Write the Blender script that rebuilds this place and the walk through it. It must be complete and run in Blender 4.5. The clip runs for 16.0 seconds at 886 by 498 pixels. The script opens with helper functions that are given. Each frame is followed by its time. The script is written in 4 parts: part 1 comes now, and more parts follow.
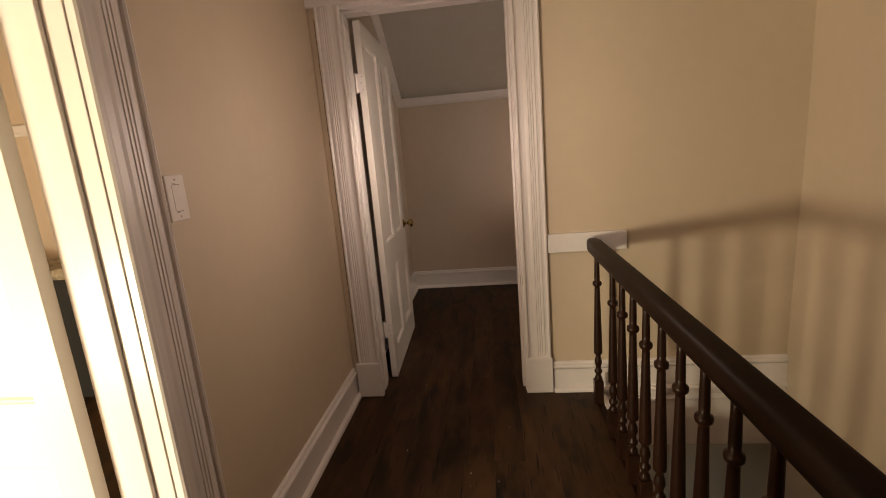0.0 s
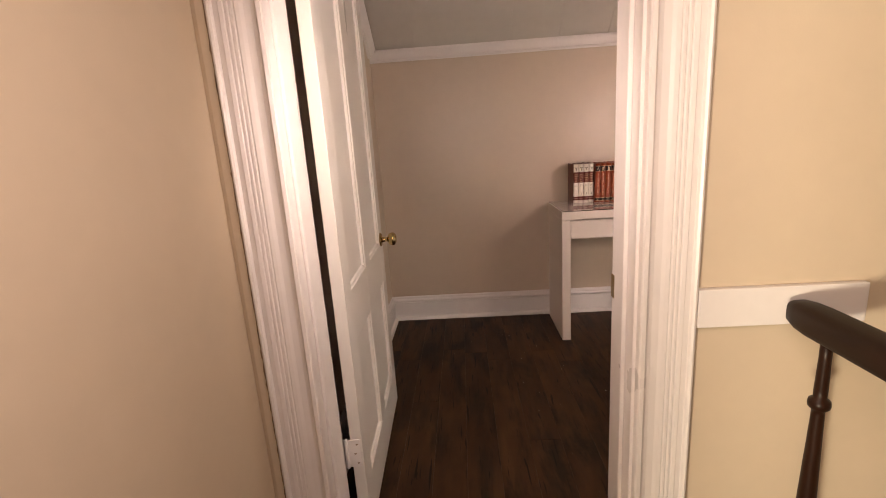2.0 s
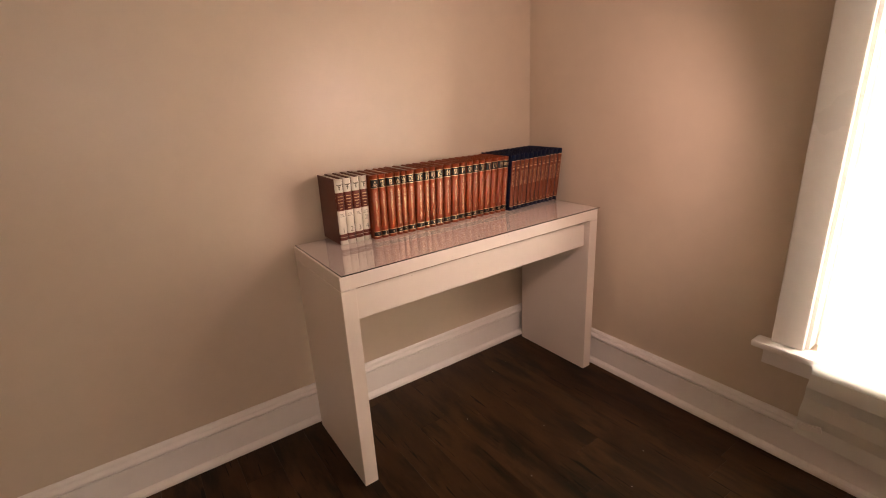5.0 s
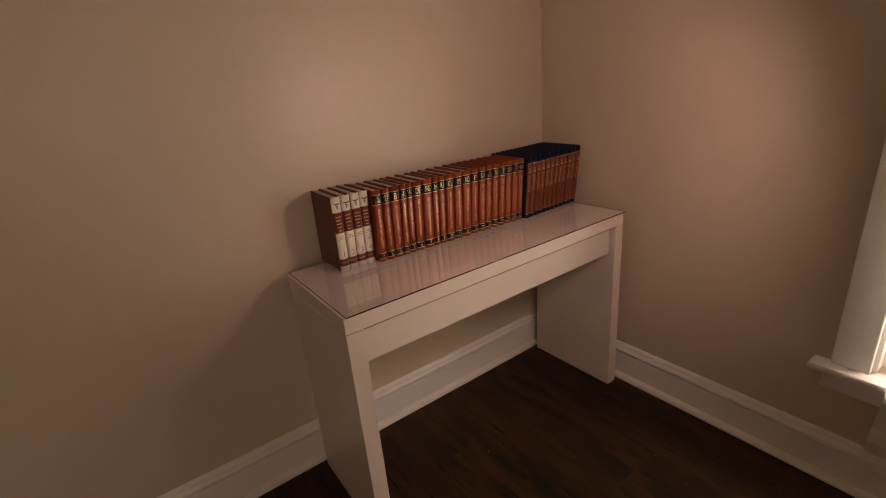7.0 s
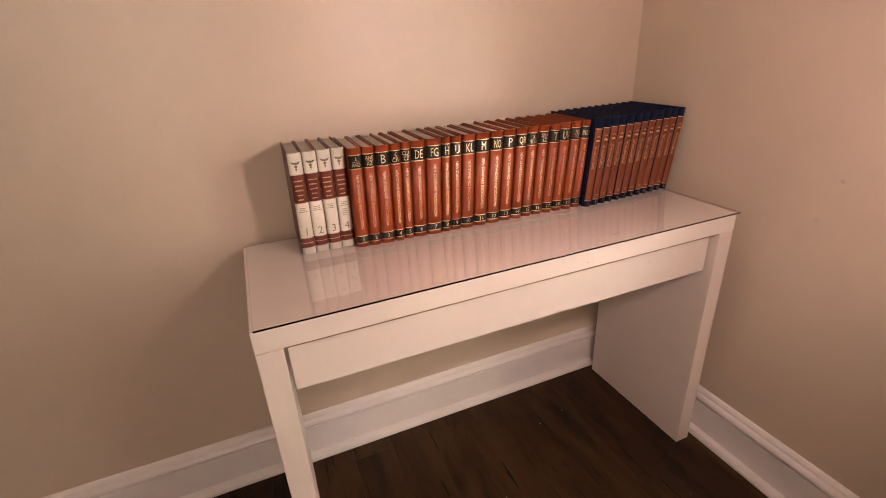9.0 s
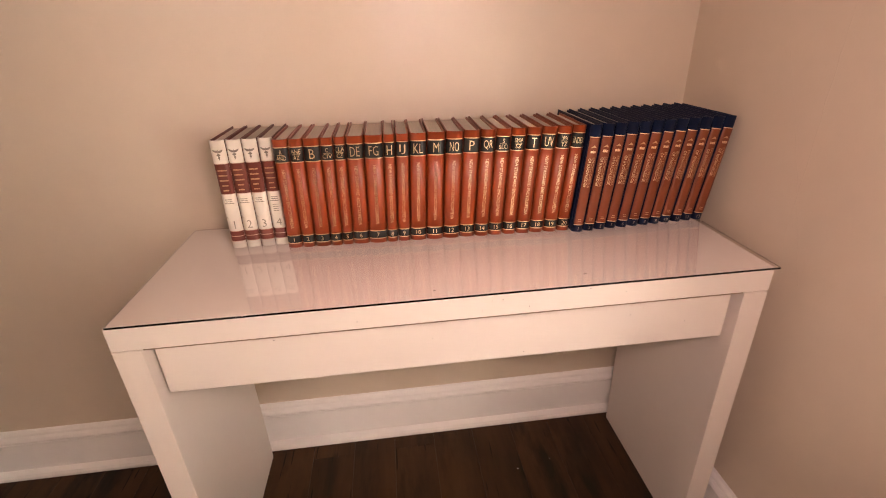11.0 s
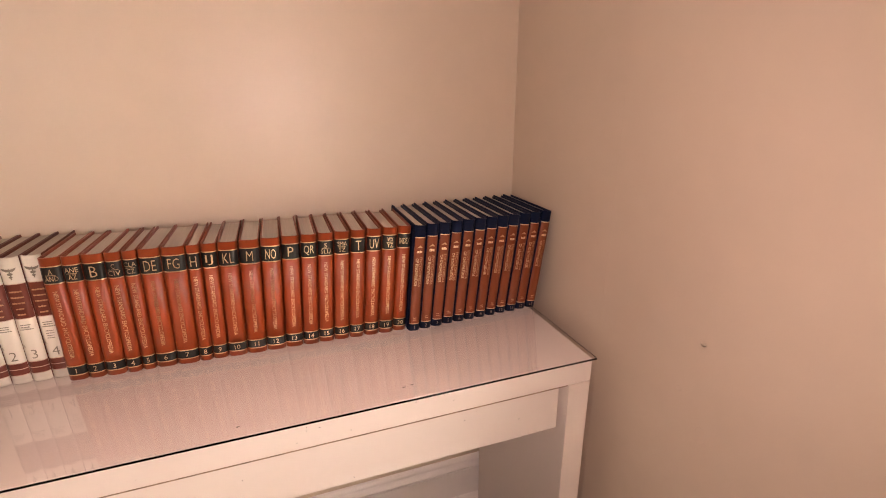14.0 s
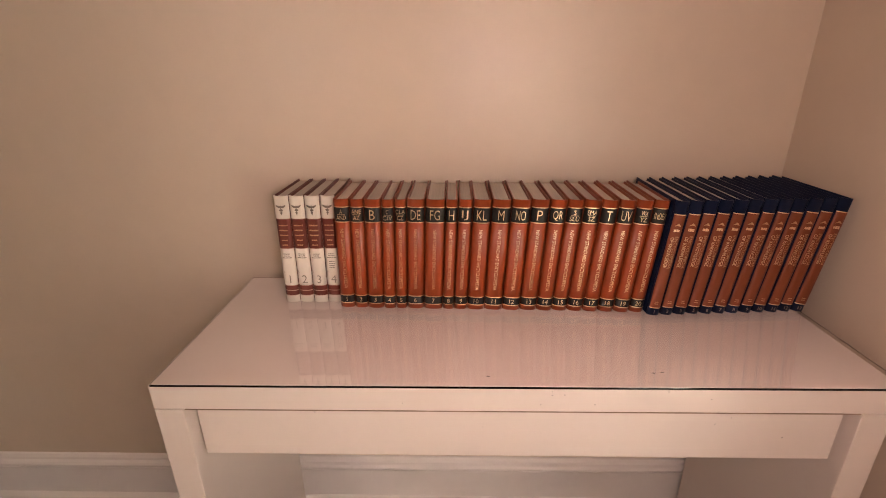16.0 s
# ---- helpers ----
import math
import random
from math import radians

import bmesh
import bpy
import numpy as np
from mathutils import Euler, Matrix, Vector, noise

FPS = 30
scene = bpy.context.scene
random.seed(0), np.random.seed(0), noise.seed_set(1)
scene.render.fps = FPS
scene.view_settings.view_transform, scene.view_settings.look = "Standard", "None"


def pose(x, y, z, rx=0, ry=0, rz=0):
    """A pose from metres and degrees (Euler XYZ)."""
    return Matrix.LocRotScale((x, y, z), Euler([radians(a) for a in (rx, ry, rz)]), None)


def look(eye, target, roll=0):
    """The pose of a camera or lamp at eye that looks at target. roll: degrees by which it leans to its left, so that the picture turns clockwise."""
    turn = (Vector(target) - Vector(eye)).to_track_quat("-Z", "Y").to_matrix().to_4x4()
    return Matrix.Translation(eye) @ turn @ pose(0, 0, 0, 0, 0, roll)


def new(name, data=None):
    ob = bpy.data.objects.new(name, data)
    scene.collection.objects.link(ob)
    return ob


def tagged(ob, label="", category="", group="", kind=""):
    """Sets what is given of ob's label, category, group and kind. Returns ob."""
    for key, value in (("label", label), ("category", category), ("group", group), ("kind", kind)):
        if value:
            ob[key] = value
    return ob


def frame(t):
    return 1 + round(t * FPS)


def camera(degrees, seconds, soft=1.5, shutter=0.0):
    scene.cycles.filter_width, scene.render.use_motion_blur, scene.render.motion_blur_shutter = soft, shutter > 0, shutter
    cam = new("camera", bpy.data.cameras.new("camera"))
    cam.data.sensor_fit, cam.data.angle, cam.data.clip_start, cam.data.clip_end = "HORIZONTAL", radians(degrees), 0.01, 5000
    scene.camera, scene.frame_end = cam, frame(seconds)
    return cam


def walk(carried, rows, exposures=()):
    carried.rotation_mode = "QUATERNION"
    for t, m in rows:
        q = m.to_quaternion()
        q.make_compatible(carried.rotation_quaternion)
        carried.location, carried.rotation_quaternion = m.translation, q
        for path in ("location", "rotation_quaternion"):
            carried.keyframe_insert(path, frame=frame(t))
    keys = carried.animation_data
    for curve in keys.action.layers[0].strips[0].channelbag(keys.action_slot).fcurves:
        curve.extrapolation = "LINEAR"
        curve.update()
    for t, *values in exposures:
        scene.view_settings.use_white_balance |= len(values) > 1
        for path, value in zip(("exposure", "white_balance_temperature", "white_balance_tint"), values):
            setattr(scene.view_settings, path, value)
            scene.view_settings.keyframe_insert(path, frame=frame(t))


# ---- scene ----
cam = camera(87.5, 16.0, soft=1.0)
PATH = [
    (0, (0.122, -0.518, 1.286), (-0.105, 1.427, 0.878), -4.8),
    (0.5, (0.013, -0.251, 1.296), (-0.126, 1.696, 0.86), -4.5),
    (1, (-0.061, 0.027, 1.245), (-0.193, 1.974, 0.808), -4.6),
    (1.5, (-0.135, 0.353, 1.213), (-0.269, 2.3, 0.773), -4.5),
    (2, (-0.149, 0.738, 1.219), (-0.25, 2.683, 0.762), -3.8),
    (2.5, (-0.187, 1.05, 1.219), (-0.229, 2.99, 0.737), -3.2),
    (3, (-0.253, 1.387, 1.241), (-0.165, 3.312, 0.706), -3.2),
    (3.5, (-0.225, 1.715, 1.233), (0.085, 3.606, 0.661), -3.7),
    (4, (-0.193, 1.934, 1.267), (0.323, 3.781, 0.699), -3.0),
    (4.5, (-0.121, 2.054, 1.262), (0.606, 3.822, 0.674), -2.7),
    (5.75, (0.0, 2.2, 1.305), (1.36, 3.51, 0.655), -3.6),
    (6.8, (0.052, 2.349, 1.347), (1.242, 3.805, 0.666), -4.2),
    (7, (0.021, 2.35, 1.329), (1.099, 3.886, 0.638), -4.9),
    (7.5, (-0.05, 2.375, 1.276), (0.822, 4.023, 0.551), -4.4),
    (8, (0.004, 2.442, 1.261), (0.802, 4.119, 0.522), -4.4),
    (8.5, (0.229, 2.509, 1.252), (0.959, 4.201, 0.473), -3.9),
    (9, (0.466, 2.594, 1.223), (1.145, 4.291, 0.411), -3.0),
    (9.2, (0.555, 2.663, 1.221), (1.191, 4.372, 0.398), -2.6),
    (11.5, (0.915, 2.655, 1.201), (1.066, 4.457, 0.346), -2.1),
    (12, (0.939, 2.663, 1.196), (1.131, 4.47, 0.361), -1.6),
    (12.5, (0.99, 2.692, 1.226), (1.315, 4.476, 0.382), -1.4),
    (13, (1.049, 2.696, 1.226), (1.538, 4.453, 0.406), -0.7),
    (13.5, (1.073, 2.713, 1.266), (1.693, 4.446, 0.484), -0.6),
    (14, (1.058, 2.7, 1.276), (1.693, 4.489, 0.646), -0.4),
    (14.5, (1.013, 2.644, 1.233), (1.543, 4.465, 0.598), -1.9),
    (15, (0.981, 2.627, 1.2), (1.397, 4.486, 0.592), -1.9),
    (15.5, (0.954, 2.665, 1.221), (1.145, 4.553, 0.588), -0.5),
    (16, (0.901, 2.741, 1.251), (0.848, 4.608, 0.536), -0.7),
]
EXPO = [
    (0, -0.65, 6650, 11),
    (0.5, -0.19, 6750, 11),
    (1, 0.37, 6500, 13),
    (1.5, 0.37, 6480, 14),
    (2, 0.36, 6330, 14),
    (2.5, 0.28, 6350, 15),
    (3, 0.25, 6000, 10),
    (3.5, 0.45, 6000, 10),
    (4, 0.58, 6600, 12),
    (4.5, 0.82, 6750, 13),
    (5.75, -0.2, 6900, 14),
    (6.8, -0.58, 7050, 15),
    (7, -0.45, 7150, 15),
    (7.5, 0.11, 7000, 14),
    (8, 0.52, 6750, 14),
    (8.5, 0.75, 6550, 14),
    (9, 0.72, 6450, 14),
    (11.5, 0.95, 6450, 14),
    (12, 0.89, 6450, 14),
    (12.5, 0.89, 6450, 14),
    (13, 0.98, 6450, 14),
    (13.5, 1.03, 6450, 14),
    (14, 0.82, 6400, 13),
    (14.5, 0.61, 6450, 14),
    (15, 0.5, 6450, 14),
    (15.5, 0.51, 6450, 14),
    (16, 0.53, 6450, 14),
]
walk(cam, [(t, look(eye, target, roll)) for t, eye, target, roll in PATH], EXPO)

# ---- world and light ----
world = bpy.data.worlds.new("world")
scene.world = world
world.use_nodes = True
wn = world.node_tree.nodes
sky = wn.new("ShaderNodeTexSky")
sky.sky_type = "NISHITA"
sky.sun_disc = False
sky.sun_elevation, sky.sun_rotation = radians(35), radians(200)
wn["Background"].inputs["Strength"].default_value = 0.12
world.node_tree.links.new(sky.outputs[0], wn["Background"].inputs["Color"])


def area_lamp(name, eye, target, sx, sy, watts, colour):
    d = bpy.data.lights.new(name, "AREA")
    d.shape, d.size, d.size_y, d.energy, d.color = "RECTANGLE", sx, sy, watts, colour
    o = new(name, d)
    o.matrix_world = look(eye, target)
    return o


def point_lamp(name, place, watts, colour, radius):
    d = bpy.data.lights.new(name, "POINT")
    d.energy, d.color, d.shadow_soft_size = watts, colour, radius
    o = new(name, d)
    o.location = place
    return o


# daylight in the opening of the window
area_lamp("window_daylight", (1.80, 2.27, 0.98), (0, 2.27, 0.98), 0.56, 1.1, 21.0, (1.0, 0.885, 0.755))
# unseen stand-in for the side room's light, placed to reach the stair wall
point_lamp("side_room_stand_in", (-1.70, -1.00, 0.58), 340.0, (1.0, 0.86, 0.60), 0.17)
# unseen fill added to lift the dark lower hall
point_lamp("lower_hall_fill", (1.0, 2.7, -1.3), 0.4, (1.0, 0.85, 0.62), 0.1)


def spot_lamp(name, eye, target, watts, colour, radius, degrees, blend):
    d = bpy.data.lights.new(name, "SPOT")
    d.energy, d.color, d.shadow_soft_size, d.spot_size, d.spot_blend = watts, colour, radius, radians(degrees), blend
    new(name, d).matrix_world = look(eye, target)


# fixtureless fixed lamps, always on, standing in for the walker's moving light
spot_lamp("walk_fill_room", (1.05, 2.65, 1.28), (1.25, 3.46, 1.02), 12.0, (1.0, 0.715, 0.635), 0.05, 136, 0.7)
point_lamp("walk_fill_hall", (0.0, 1.05, 1.36), 14.0, (1.0, 0.785, 0.67), 0.20)
# added to brighten the open door and the room's left side
spot_lamp("walk_fill_door", (-0.18, 1.60, 1.36), (-0.30, 3.18, 1.04), 11.0, (1.0, 0.785, 0.65), 0.07, 148, 0.45)

# ---- materials ----


def mat(name, colour, rough=0.5, metal=0.0, var=0.06, scale=5.0, bump=0.0, bscale=300.0, stretch=(1, 1, 1), rvar=0.08, wear=0.0, wear_colour=(0.3, 0.25, 0.2), spec=0.5):
    m = bpy.data.materials.new(name)
    m.use_nodes = True
    nt = m.node_tree
    n, l = nt.nodes, nt.links
    b = n["Principled BSDF"]
    b.inputs["Metallic"].default_value = metal
    b.inputs["Specular IOR Level"].default_value = spec
    co = n.new("ShaderNodeTexCoord")
    mp = n.new("ShaderNodeMapping")
    mp.inputs["Scale"].default_value = stretch
    l.new(co.outputs["Object"], mp.inputs["Vector"])
    big, fine = n.new("ShaderNodeTexNoise"), n.new("ShaderNodeTexNoise")
    for t, s in ((big, scale), (fine, scale * 11)):
        t.inputs["Scale"].default_value = s
        t.inputs["Detail"].default_value = 5
        l.new(mp.outputs[0], t.inputs["Vector"])
    add = n.new("ShaderNodeMath")
    add.operation = "MULTIPLY_ADD"
    l.new(fine.outputs["Fac"], add.inputs[0])
    add.inputs[1].default_value = 0.45
    l.new(big.outputs["Fac"], add.inputs[2])
    rng = n.new("ShaderNodeMapRange")
    rng.inputs["From Min"].default_value, rng.inputs["From Max"].default_value = 0.42, 1.02
    rng.inputs["To Min"].default_value, rng.inputs["To Max"].default_value = 1 - var, 1 + var
    l.new(add.outputs[0], rng.inputs["Value"])
    mul = n.new("ShaderNodeVectorMath")
    mul.operation = "SCALE"
    mul.inputs[0].default_value = colour
    l.new(rng.outputs[0], mul.inputs["Scale"])
    out = mul.outputs[0]
    if wear:
        wn_ = n.new("ShaderNodeTexNoise")
        wn_.inputs["Scale"].default_value = 14
        wn_.inputs["Detail"].default_value = 9
        wn_.inputs["Roughness"].default_value = 0.7
        l.new(co.outputs["Object"], wn_.inputs["Vector"])
        wr = n.new("ShaderNodeMapRange")
        wr.inputs["From Min"].default_value, wr.inputs["From Max"].default_value = 0.72 - wear, 0.76 - wear
        l.new(wn_.outputs["Fac"], wr.inputs["Value"])
        mx = n.new("ShaderNodeMix")
        mx.data_type = "RGBA"
        l.new(wr.outputs[0], mx.inputs["Factor"])
        l.new(out, mx.inputs[6])
        mx.inputs[7].default_value = (*wear_colour, 1)
        out = mx.outputs[2]
    l.new(out, b.inputs["Base Color"])
    rr = n.new("ShaderNodeMapRange")
    rr.inputs["To Min"].default_value, rr.inputs["To Max"].default_value = max(rough - rvar, 0.02), rough + rvar
    l.new(big.outputs["Fac"], rr.inputs["Value"])
    l.new(rr.outputs[0], b.inputs["Roughness"])
    if bump:
        bt = n.new("ShaderNodeTexNoise")
        bt.inputs["Scale"].default_value = bscale
        bt.inputs["Detail"].default_value = 3
        l.new(mp.outputs[0], bt.inputs["Vector"])
        bm_ = n.new("ShaderNodeBump")
        bm_.inputs["Strength"].default_value = bump
        bm_.inputs["Distance"].default_value = 0.002
        l.new(bt.outputs["Fac"], bm_.inputs["Height"])
        l.new(bm_.outputs[0], b.inputs["Normal"])
    return m


def plank_material():
    m = bpy.data.materials.new("dark_walnut_laminate")
    m.use_nodes = True
    n, l = m.node_tree.nodes, m.node_tree.links
    b = n["Principled BSDF"]
    b.inputs["Specular IOR Level"].default_value = 0.18
    geo, info = n.new("ShaderNodeNewGeometry"), n.new("ShaderNodeObjectInfo")
    shift = n.new("ShaderNodeVectorMath")
    shift.operation = "SCALE"
    shift.inputs[0].default_value = (17.0, 31.0, 5.0)
    l.new(info.outputs["Random"], shift.inputs["Scale"])
    place = n.new("ShaderNodeVectorMath")
    place.operation = "ADD"
    l.new(geo.outputs["Position"], place.inputs[0])
    l.new(shift.outputs[0], place.inputs[1])

    def grain(sx, sy, scale, detail, rough, distort=0.0):
        mp = n.new("ShaderNodeMapping")
        mp.inputs["Scale"].default_value = (sx, sy, 1)
        l.new(place.outputs[0], mp.inputs["Vector"])
        t = n.new("ShaderNodeTexNoise")
        t.inputs["Scale"].default_value, t.inputs["Detail"].default_value = scale, detail
        t.inputs["Roughness"].default_value, t.inputs["Distortion"].default_value = rough, distort
        l.new(mp.outputs[0], t.inputs["Vector"])
        return t
    broad = grain(6, 1.8, 1.5, 4, 0.55, 0.4)
    lines = grain(30, 1.8, 2.6, 6, 0.6, 0.4)
    blotch = grain(11, 2.6, 1.1, 5, 0.58, 0.2)
    cracks = grain(60, 3.6, 1.5, 2, 0.5, 0.15)

    def remap(value, a, b, c, d):
        m_ = n.new("ShaderNodeMapRange")
        for key, v in zip(("From Min", "From Max", "To Min", "To Max"), (a, b, c, d)):
            m_.inputs[key].default_value = v
        l.new(value, m_.inputs["Value"])
        return m_.outputs[0]

    def darken(colour, factor, tone):
        x_ = n.new("ShaderNodeMix")
        x_.data_type = "RGBA"
        l.new(factor, x_.inputs["Factor"])
        l.new(colour, x_.inputs[6])
        x_.inputs[7].default_value = (*tone, 1)
        return x_.outputs[2]
    ramp = n.new("ShaderNodeValToRGB")
    e = ramp.color_ramp.elements
    e[0].position, e[0].color = 0.34, (0.021, 0.0115, 0.0055, 1)
    e[1].position, e[1].color = 0.68, (0.072, 0.0345, 0.0138, 1)
    k = e.new(0.5)
    k.color = (0.046, 0.0218, 0.0088, 1)
    sum_ = n.new("ShaderNodeMath")
    sum_.operation = "MULTIPLY_ADD"
    sum_.inputs[1].default_value = 0.16
    l.new(lines.outputs["Fac"], sum_.inputs[0])
    l.new(remap(broad.outputs["Fac"], 0, 1, 0.06, 0.80), sum_.inputs[2])
    add = n.new("ShaderNodeMath")
    l.new(sum_.outputs[0], add.inputs[0])
    l.new(remap(info.outputs["Random"], 0, 1, -0.03, 0.04), add.inputs[1])
    l.new(add.outputs[0], ramp.inputs["Fac"])
    tone1 = darken(ramp.outputs[0], remap(blotch.outputs["Fac"], 0.495, 0.65, 0.0, 0.90), (0.011, 0.0085, 0.0042))
    tone2 = darken(tone1, remap(cracks.outputs["Fac"], 0.655, 0.69, 0.0, 0.95), (0.004, 0.003, 0.002))
    l.new(tone2, b.inputs["Base Color"])
    rr = n.new("ShaderNodeMapRange")
    rr.inputs["To Min"].default_value, rr.inputs["To Max"].default_value = 0.40, 0.62
    l.new(lines.outputs["Fac"], rr.inputs["Value"])
    l.new(rr.outputs[0], b.inputs["Roughness"])
    bp = n.new("ShaderNodeBump")
    bp.inputs["Strength"].default_value, bp.inputs["Distance"].default_value = 0.25, 0.001
    l.new(lines.outputs["Fac"], bp.inputs["Height"])
    l.new(bp.outputs[0], b.inputs["Normal"])
    return m


def glass_material(name, tint, ior=1.5):
    m = bpy.data.materials.new(name)
    m.use_nodes = True
    b = m.node_tree.nodes["Principled BSDF"]
    b.inputs["Base Color"].default_value = (*tint, 1)
    b.inputs["Transmission Weight"].default_value = 1
    b.inputs["Roughness"].default_value = 0.0
    b.inputs["IOR"].default_value = ior
    return m


def shade_material():
    m = bpy.data.materials.new("cream_shade_fabric")
    m.use_nodes = True
    n, l = m.node_tree.nodes, m.node_tree.links
    d, t, x = n.new("ShaderNodeBsdfDiffuse"), n.new("ShaderNodeBsdfTranslucent"), n.new("ShaderNodeMixShader")
    w = n.new("ShaderNodeTexNoise")
    w.inputs["Scale"].default_value = 220
    r = n.new("ShaderNodeValToRGB")
    r.color_ramp.elements[0].color, r.color_ramp.elements[1].color = (0.74, 0.72, 0.67, 1), (0.84, 0.83, 0.79, 1)
    l.new(w.outputs["Fac"], r.inputs["Fac"])
    l.new(r.outputs[0], d.inputs["Color"])
    l.new(r.outputs[0], t.inputs["Color"])
    x.inputs[0].default_value = 0.5
    l.new(d.outputs[0], x.inputs[1])
    l.new(t.outputs[0], x.inputs[2])
    l.new(x.outputs[0], n["Material Output"].inputs["Surface"])
    return m


WALL = mat("beige_eggshell_paint", (0.60, 0.49, 0.385), 0.39, var=0.05, scale=1.4, bump=0.10, bscale=260, rvar=0.05)
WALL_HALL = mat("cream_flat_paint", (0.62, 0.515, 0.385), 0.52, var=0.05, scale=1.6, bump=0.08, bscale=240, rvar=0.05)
TRIM = mat("white_gloss_trim_paint", (0.79, 0.74, 0.715), 0.30, var=0.04, scale=3.0, bump=0.05, bscale=120, wear=-0.025, wear_colour=(0.50, 0.46, 0.40))
CEIL = mat("grey_white_ceiling_board", (0.56, 0.52, 0.46), 0.6, var=0.05, scale=2.0, bump=0.1, bscale=200)
DOORP = mat("white_door_paint", (0.77, 0.73, 0.68), 0.30, var=0.03, scale=3.0, bump=0.03, bscale=160, stretch=(1, 1, 0.3))
DESK = mat("white_lacquer", (0.68, 0.595, 0.535), 0.32, var=0.02, scale=4.0, bump=0.03, bscale=400)
PLANK = plank_material()
SUBFLOOR = mat("dark_subfloor", (0.02, 0.013, 0.009), 0.7, var=0.2)
BALW = mat("mahogany_baluster_varnish", (0.022, 0.0085, 0.0042), 0.38, spec=0.2, var=0.35, scale=8.0, stretch=(1, 1, 0.2), bump=0.04, bscale=60)
RAILW = mat("dark_mahogany_varnish", (0.017, 0.0080, 0.0042), 0.48, spec=0.16, var=0.35, scale=6.0, stretch=(6, 1, 6), bump=0.06, bscale=60, wear=-0.02, wear_colour=(0.13, 0.06, 0.03))
BRASS = mat("polished_brass", (0.58, 0.43, 0.20), 0.17, metal=1.0, var=0.08, scale=30, rvar=0.05)
GLASS = glass_material("clear_glass", (0.97, 0.99, 0.98))
PLATE = glass_material("desk_plate_glass", (1.0, 0.976, 0.955), 1.62)
PLASTIC = mat("white_plastic", (0.78, 0.73, 0.68), 0.35, var=0.02)
SLOT = mat("dark_gap", (0.03, 0.025, 0.02), 0.6)
SHADE = shade_material()
RED = mat("rust_red_leatherette", (0.25, 0.041, 0.0095), 0.33, spec=0.5, var=0.12, scale=20, bump=0.15, bscale=700)
BLACK = mat("black_label_foil", (0.010, 0.009, 0.008), 0.34, spec=0.4, var=0.2, scale=20)
GOLD = mat("gold_foil", (0.80, 0.60, 0.38), 0.31, metal=0.95, var=0.1, scale=40)
PAGES = mat("grey_white_page_block", (0.55, 0.49, 0.43), 0.7, var=0.14, scale=8, stretch=(60, 1, 1))
CREAM = mat("ivory_leatherette", (0.69, 0.63, 0.54), 0.30, var=0.04, scale=20, bump=0.1, bscale=700)
MAROON = mat("brown_maroon_leatherette", (0.12, 0.024, 0.014), 0.36, spec=0.35, var=0.12, scale=20, bump=0.15, bscale=700)
BLUE = mat("navy_blue_leatherette", (0.004, 0.009, 0.032), 0.45, spec=0.22, var=0.12, scale=20, bump=0.15, bscale=700)
COPPER = mat("copper_brown_spine_panel", (0.17, 0.040, 0.014), 0.38, spec=0.35, var=0.14, scale=12, bump=0.1, bscale=600)
GREYINK = mat("grey_brown_ink", (0.20, 0.17, 0.13), 0.5)
GOLD_DIM = mat("dim_gold_foil", (0.55, 0.35, 0.20), 0.4, metal=0.8, var=0.15, scale=40)
SILVER = mat("dull_silver_foil", (0.55, 0.42, 0.33), 0.4, metal=0.5)
DARKBOX = mat("black_fabric_box", (0.012, 0.012, 0.012), 0.8, var=0.3, scale=30, bump=0.3, bscale=300)
# dirty caulk brown; also colours the drawn-in shade line on the desk
CAULK_SHADOW = mat("dirty_caulk_and_shadow_line", (0.27, 0.19, 0.13), 0.8, var=0.5, scale=40)
FLECK = mat("paint_fleck", (0.55, 0.50, 0.44), 0.6)
CLOTH = mat("speckled_blanket", (0.30, 0.25, 0.18), 0.9, var=0.6, scale=40, bump=0.6, bscale=120)

# ---- builders ----


def box(bm, x0, x1, y0, y1, z0, z1, bev=0.0):
    vs = [bm.verts.new((x, y, z)) for z in (z0, z1) for y in (y0, y1) for x in (x0, x1)]
    fs = [bm.faces.new([vs[i] for i in f]) for f in ((0, 2, 3, 1), (4, 5, 7, 6), (0, 1, 5, 4), (2, 6, 7, 3), (0, 4, 6, 2), (1, 3, 7, 5))]
    if bev:
        es = list({e for f in fs for e in f.edges})
        bmesh.ops.bevel(bm, geom=es, offset=bev, segments=2, affect="EDGES", profile=0.5)
    return bm


def prism(bm, outline, z0, z1, m=Matrix()):
    """A closed outline in x, y (counter-clockwise) drawn out from z0 to z1."""
    lo = [bm.verts.new(m @ Vector((x, y, z0))) for x, y in outline]
    hi = [bm.verts.new(m @ Vector((x, y, z1))) for x, y in outline]
    k = len(outline)
    for i in range(k):
        j = (i + 1) % k
        bm.faces.new((lo[i], lo[j], hi[j], hi[i]))
    bm.faces.new(lo[::-1])
    bm.faces.new(hi)
    return bm


def lathe(bm, profile, m=Matrix(), seg=16):
    """profile: (radius, z) from below upwards."""
    rings = []
    for r, z in profile:
        rings.append([bm.verts.new(m @ Vector((r * math.cos(2 * math.pi * i / seg), r * math.sin(2 * math.pi * i / seg), z))) for i in range(seg)])
    for a, b in zip(rings, rings[1:]):
        for i in range(seg):
            j = (i + 1) % seg
            f = bm.faces.new((a[i], a[j], b[j], b[i]))
            f.smooth = True
    bm.faces.new(rings[0][::-1])
    bm.faces.new(rings[-1])
    return bm


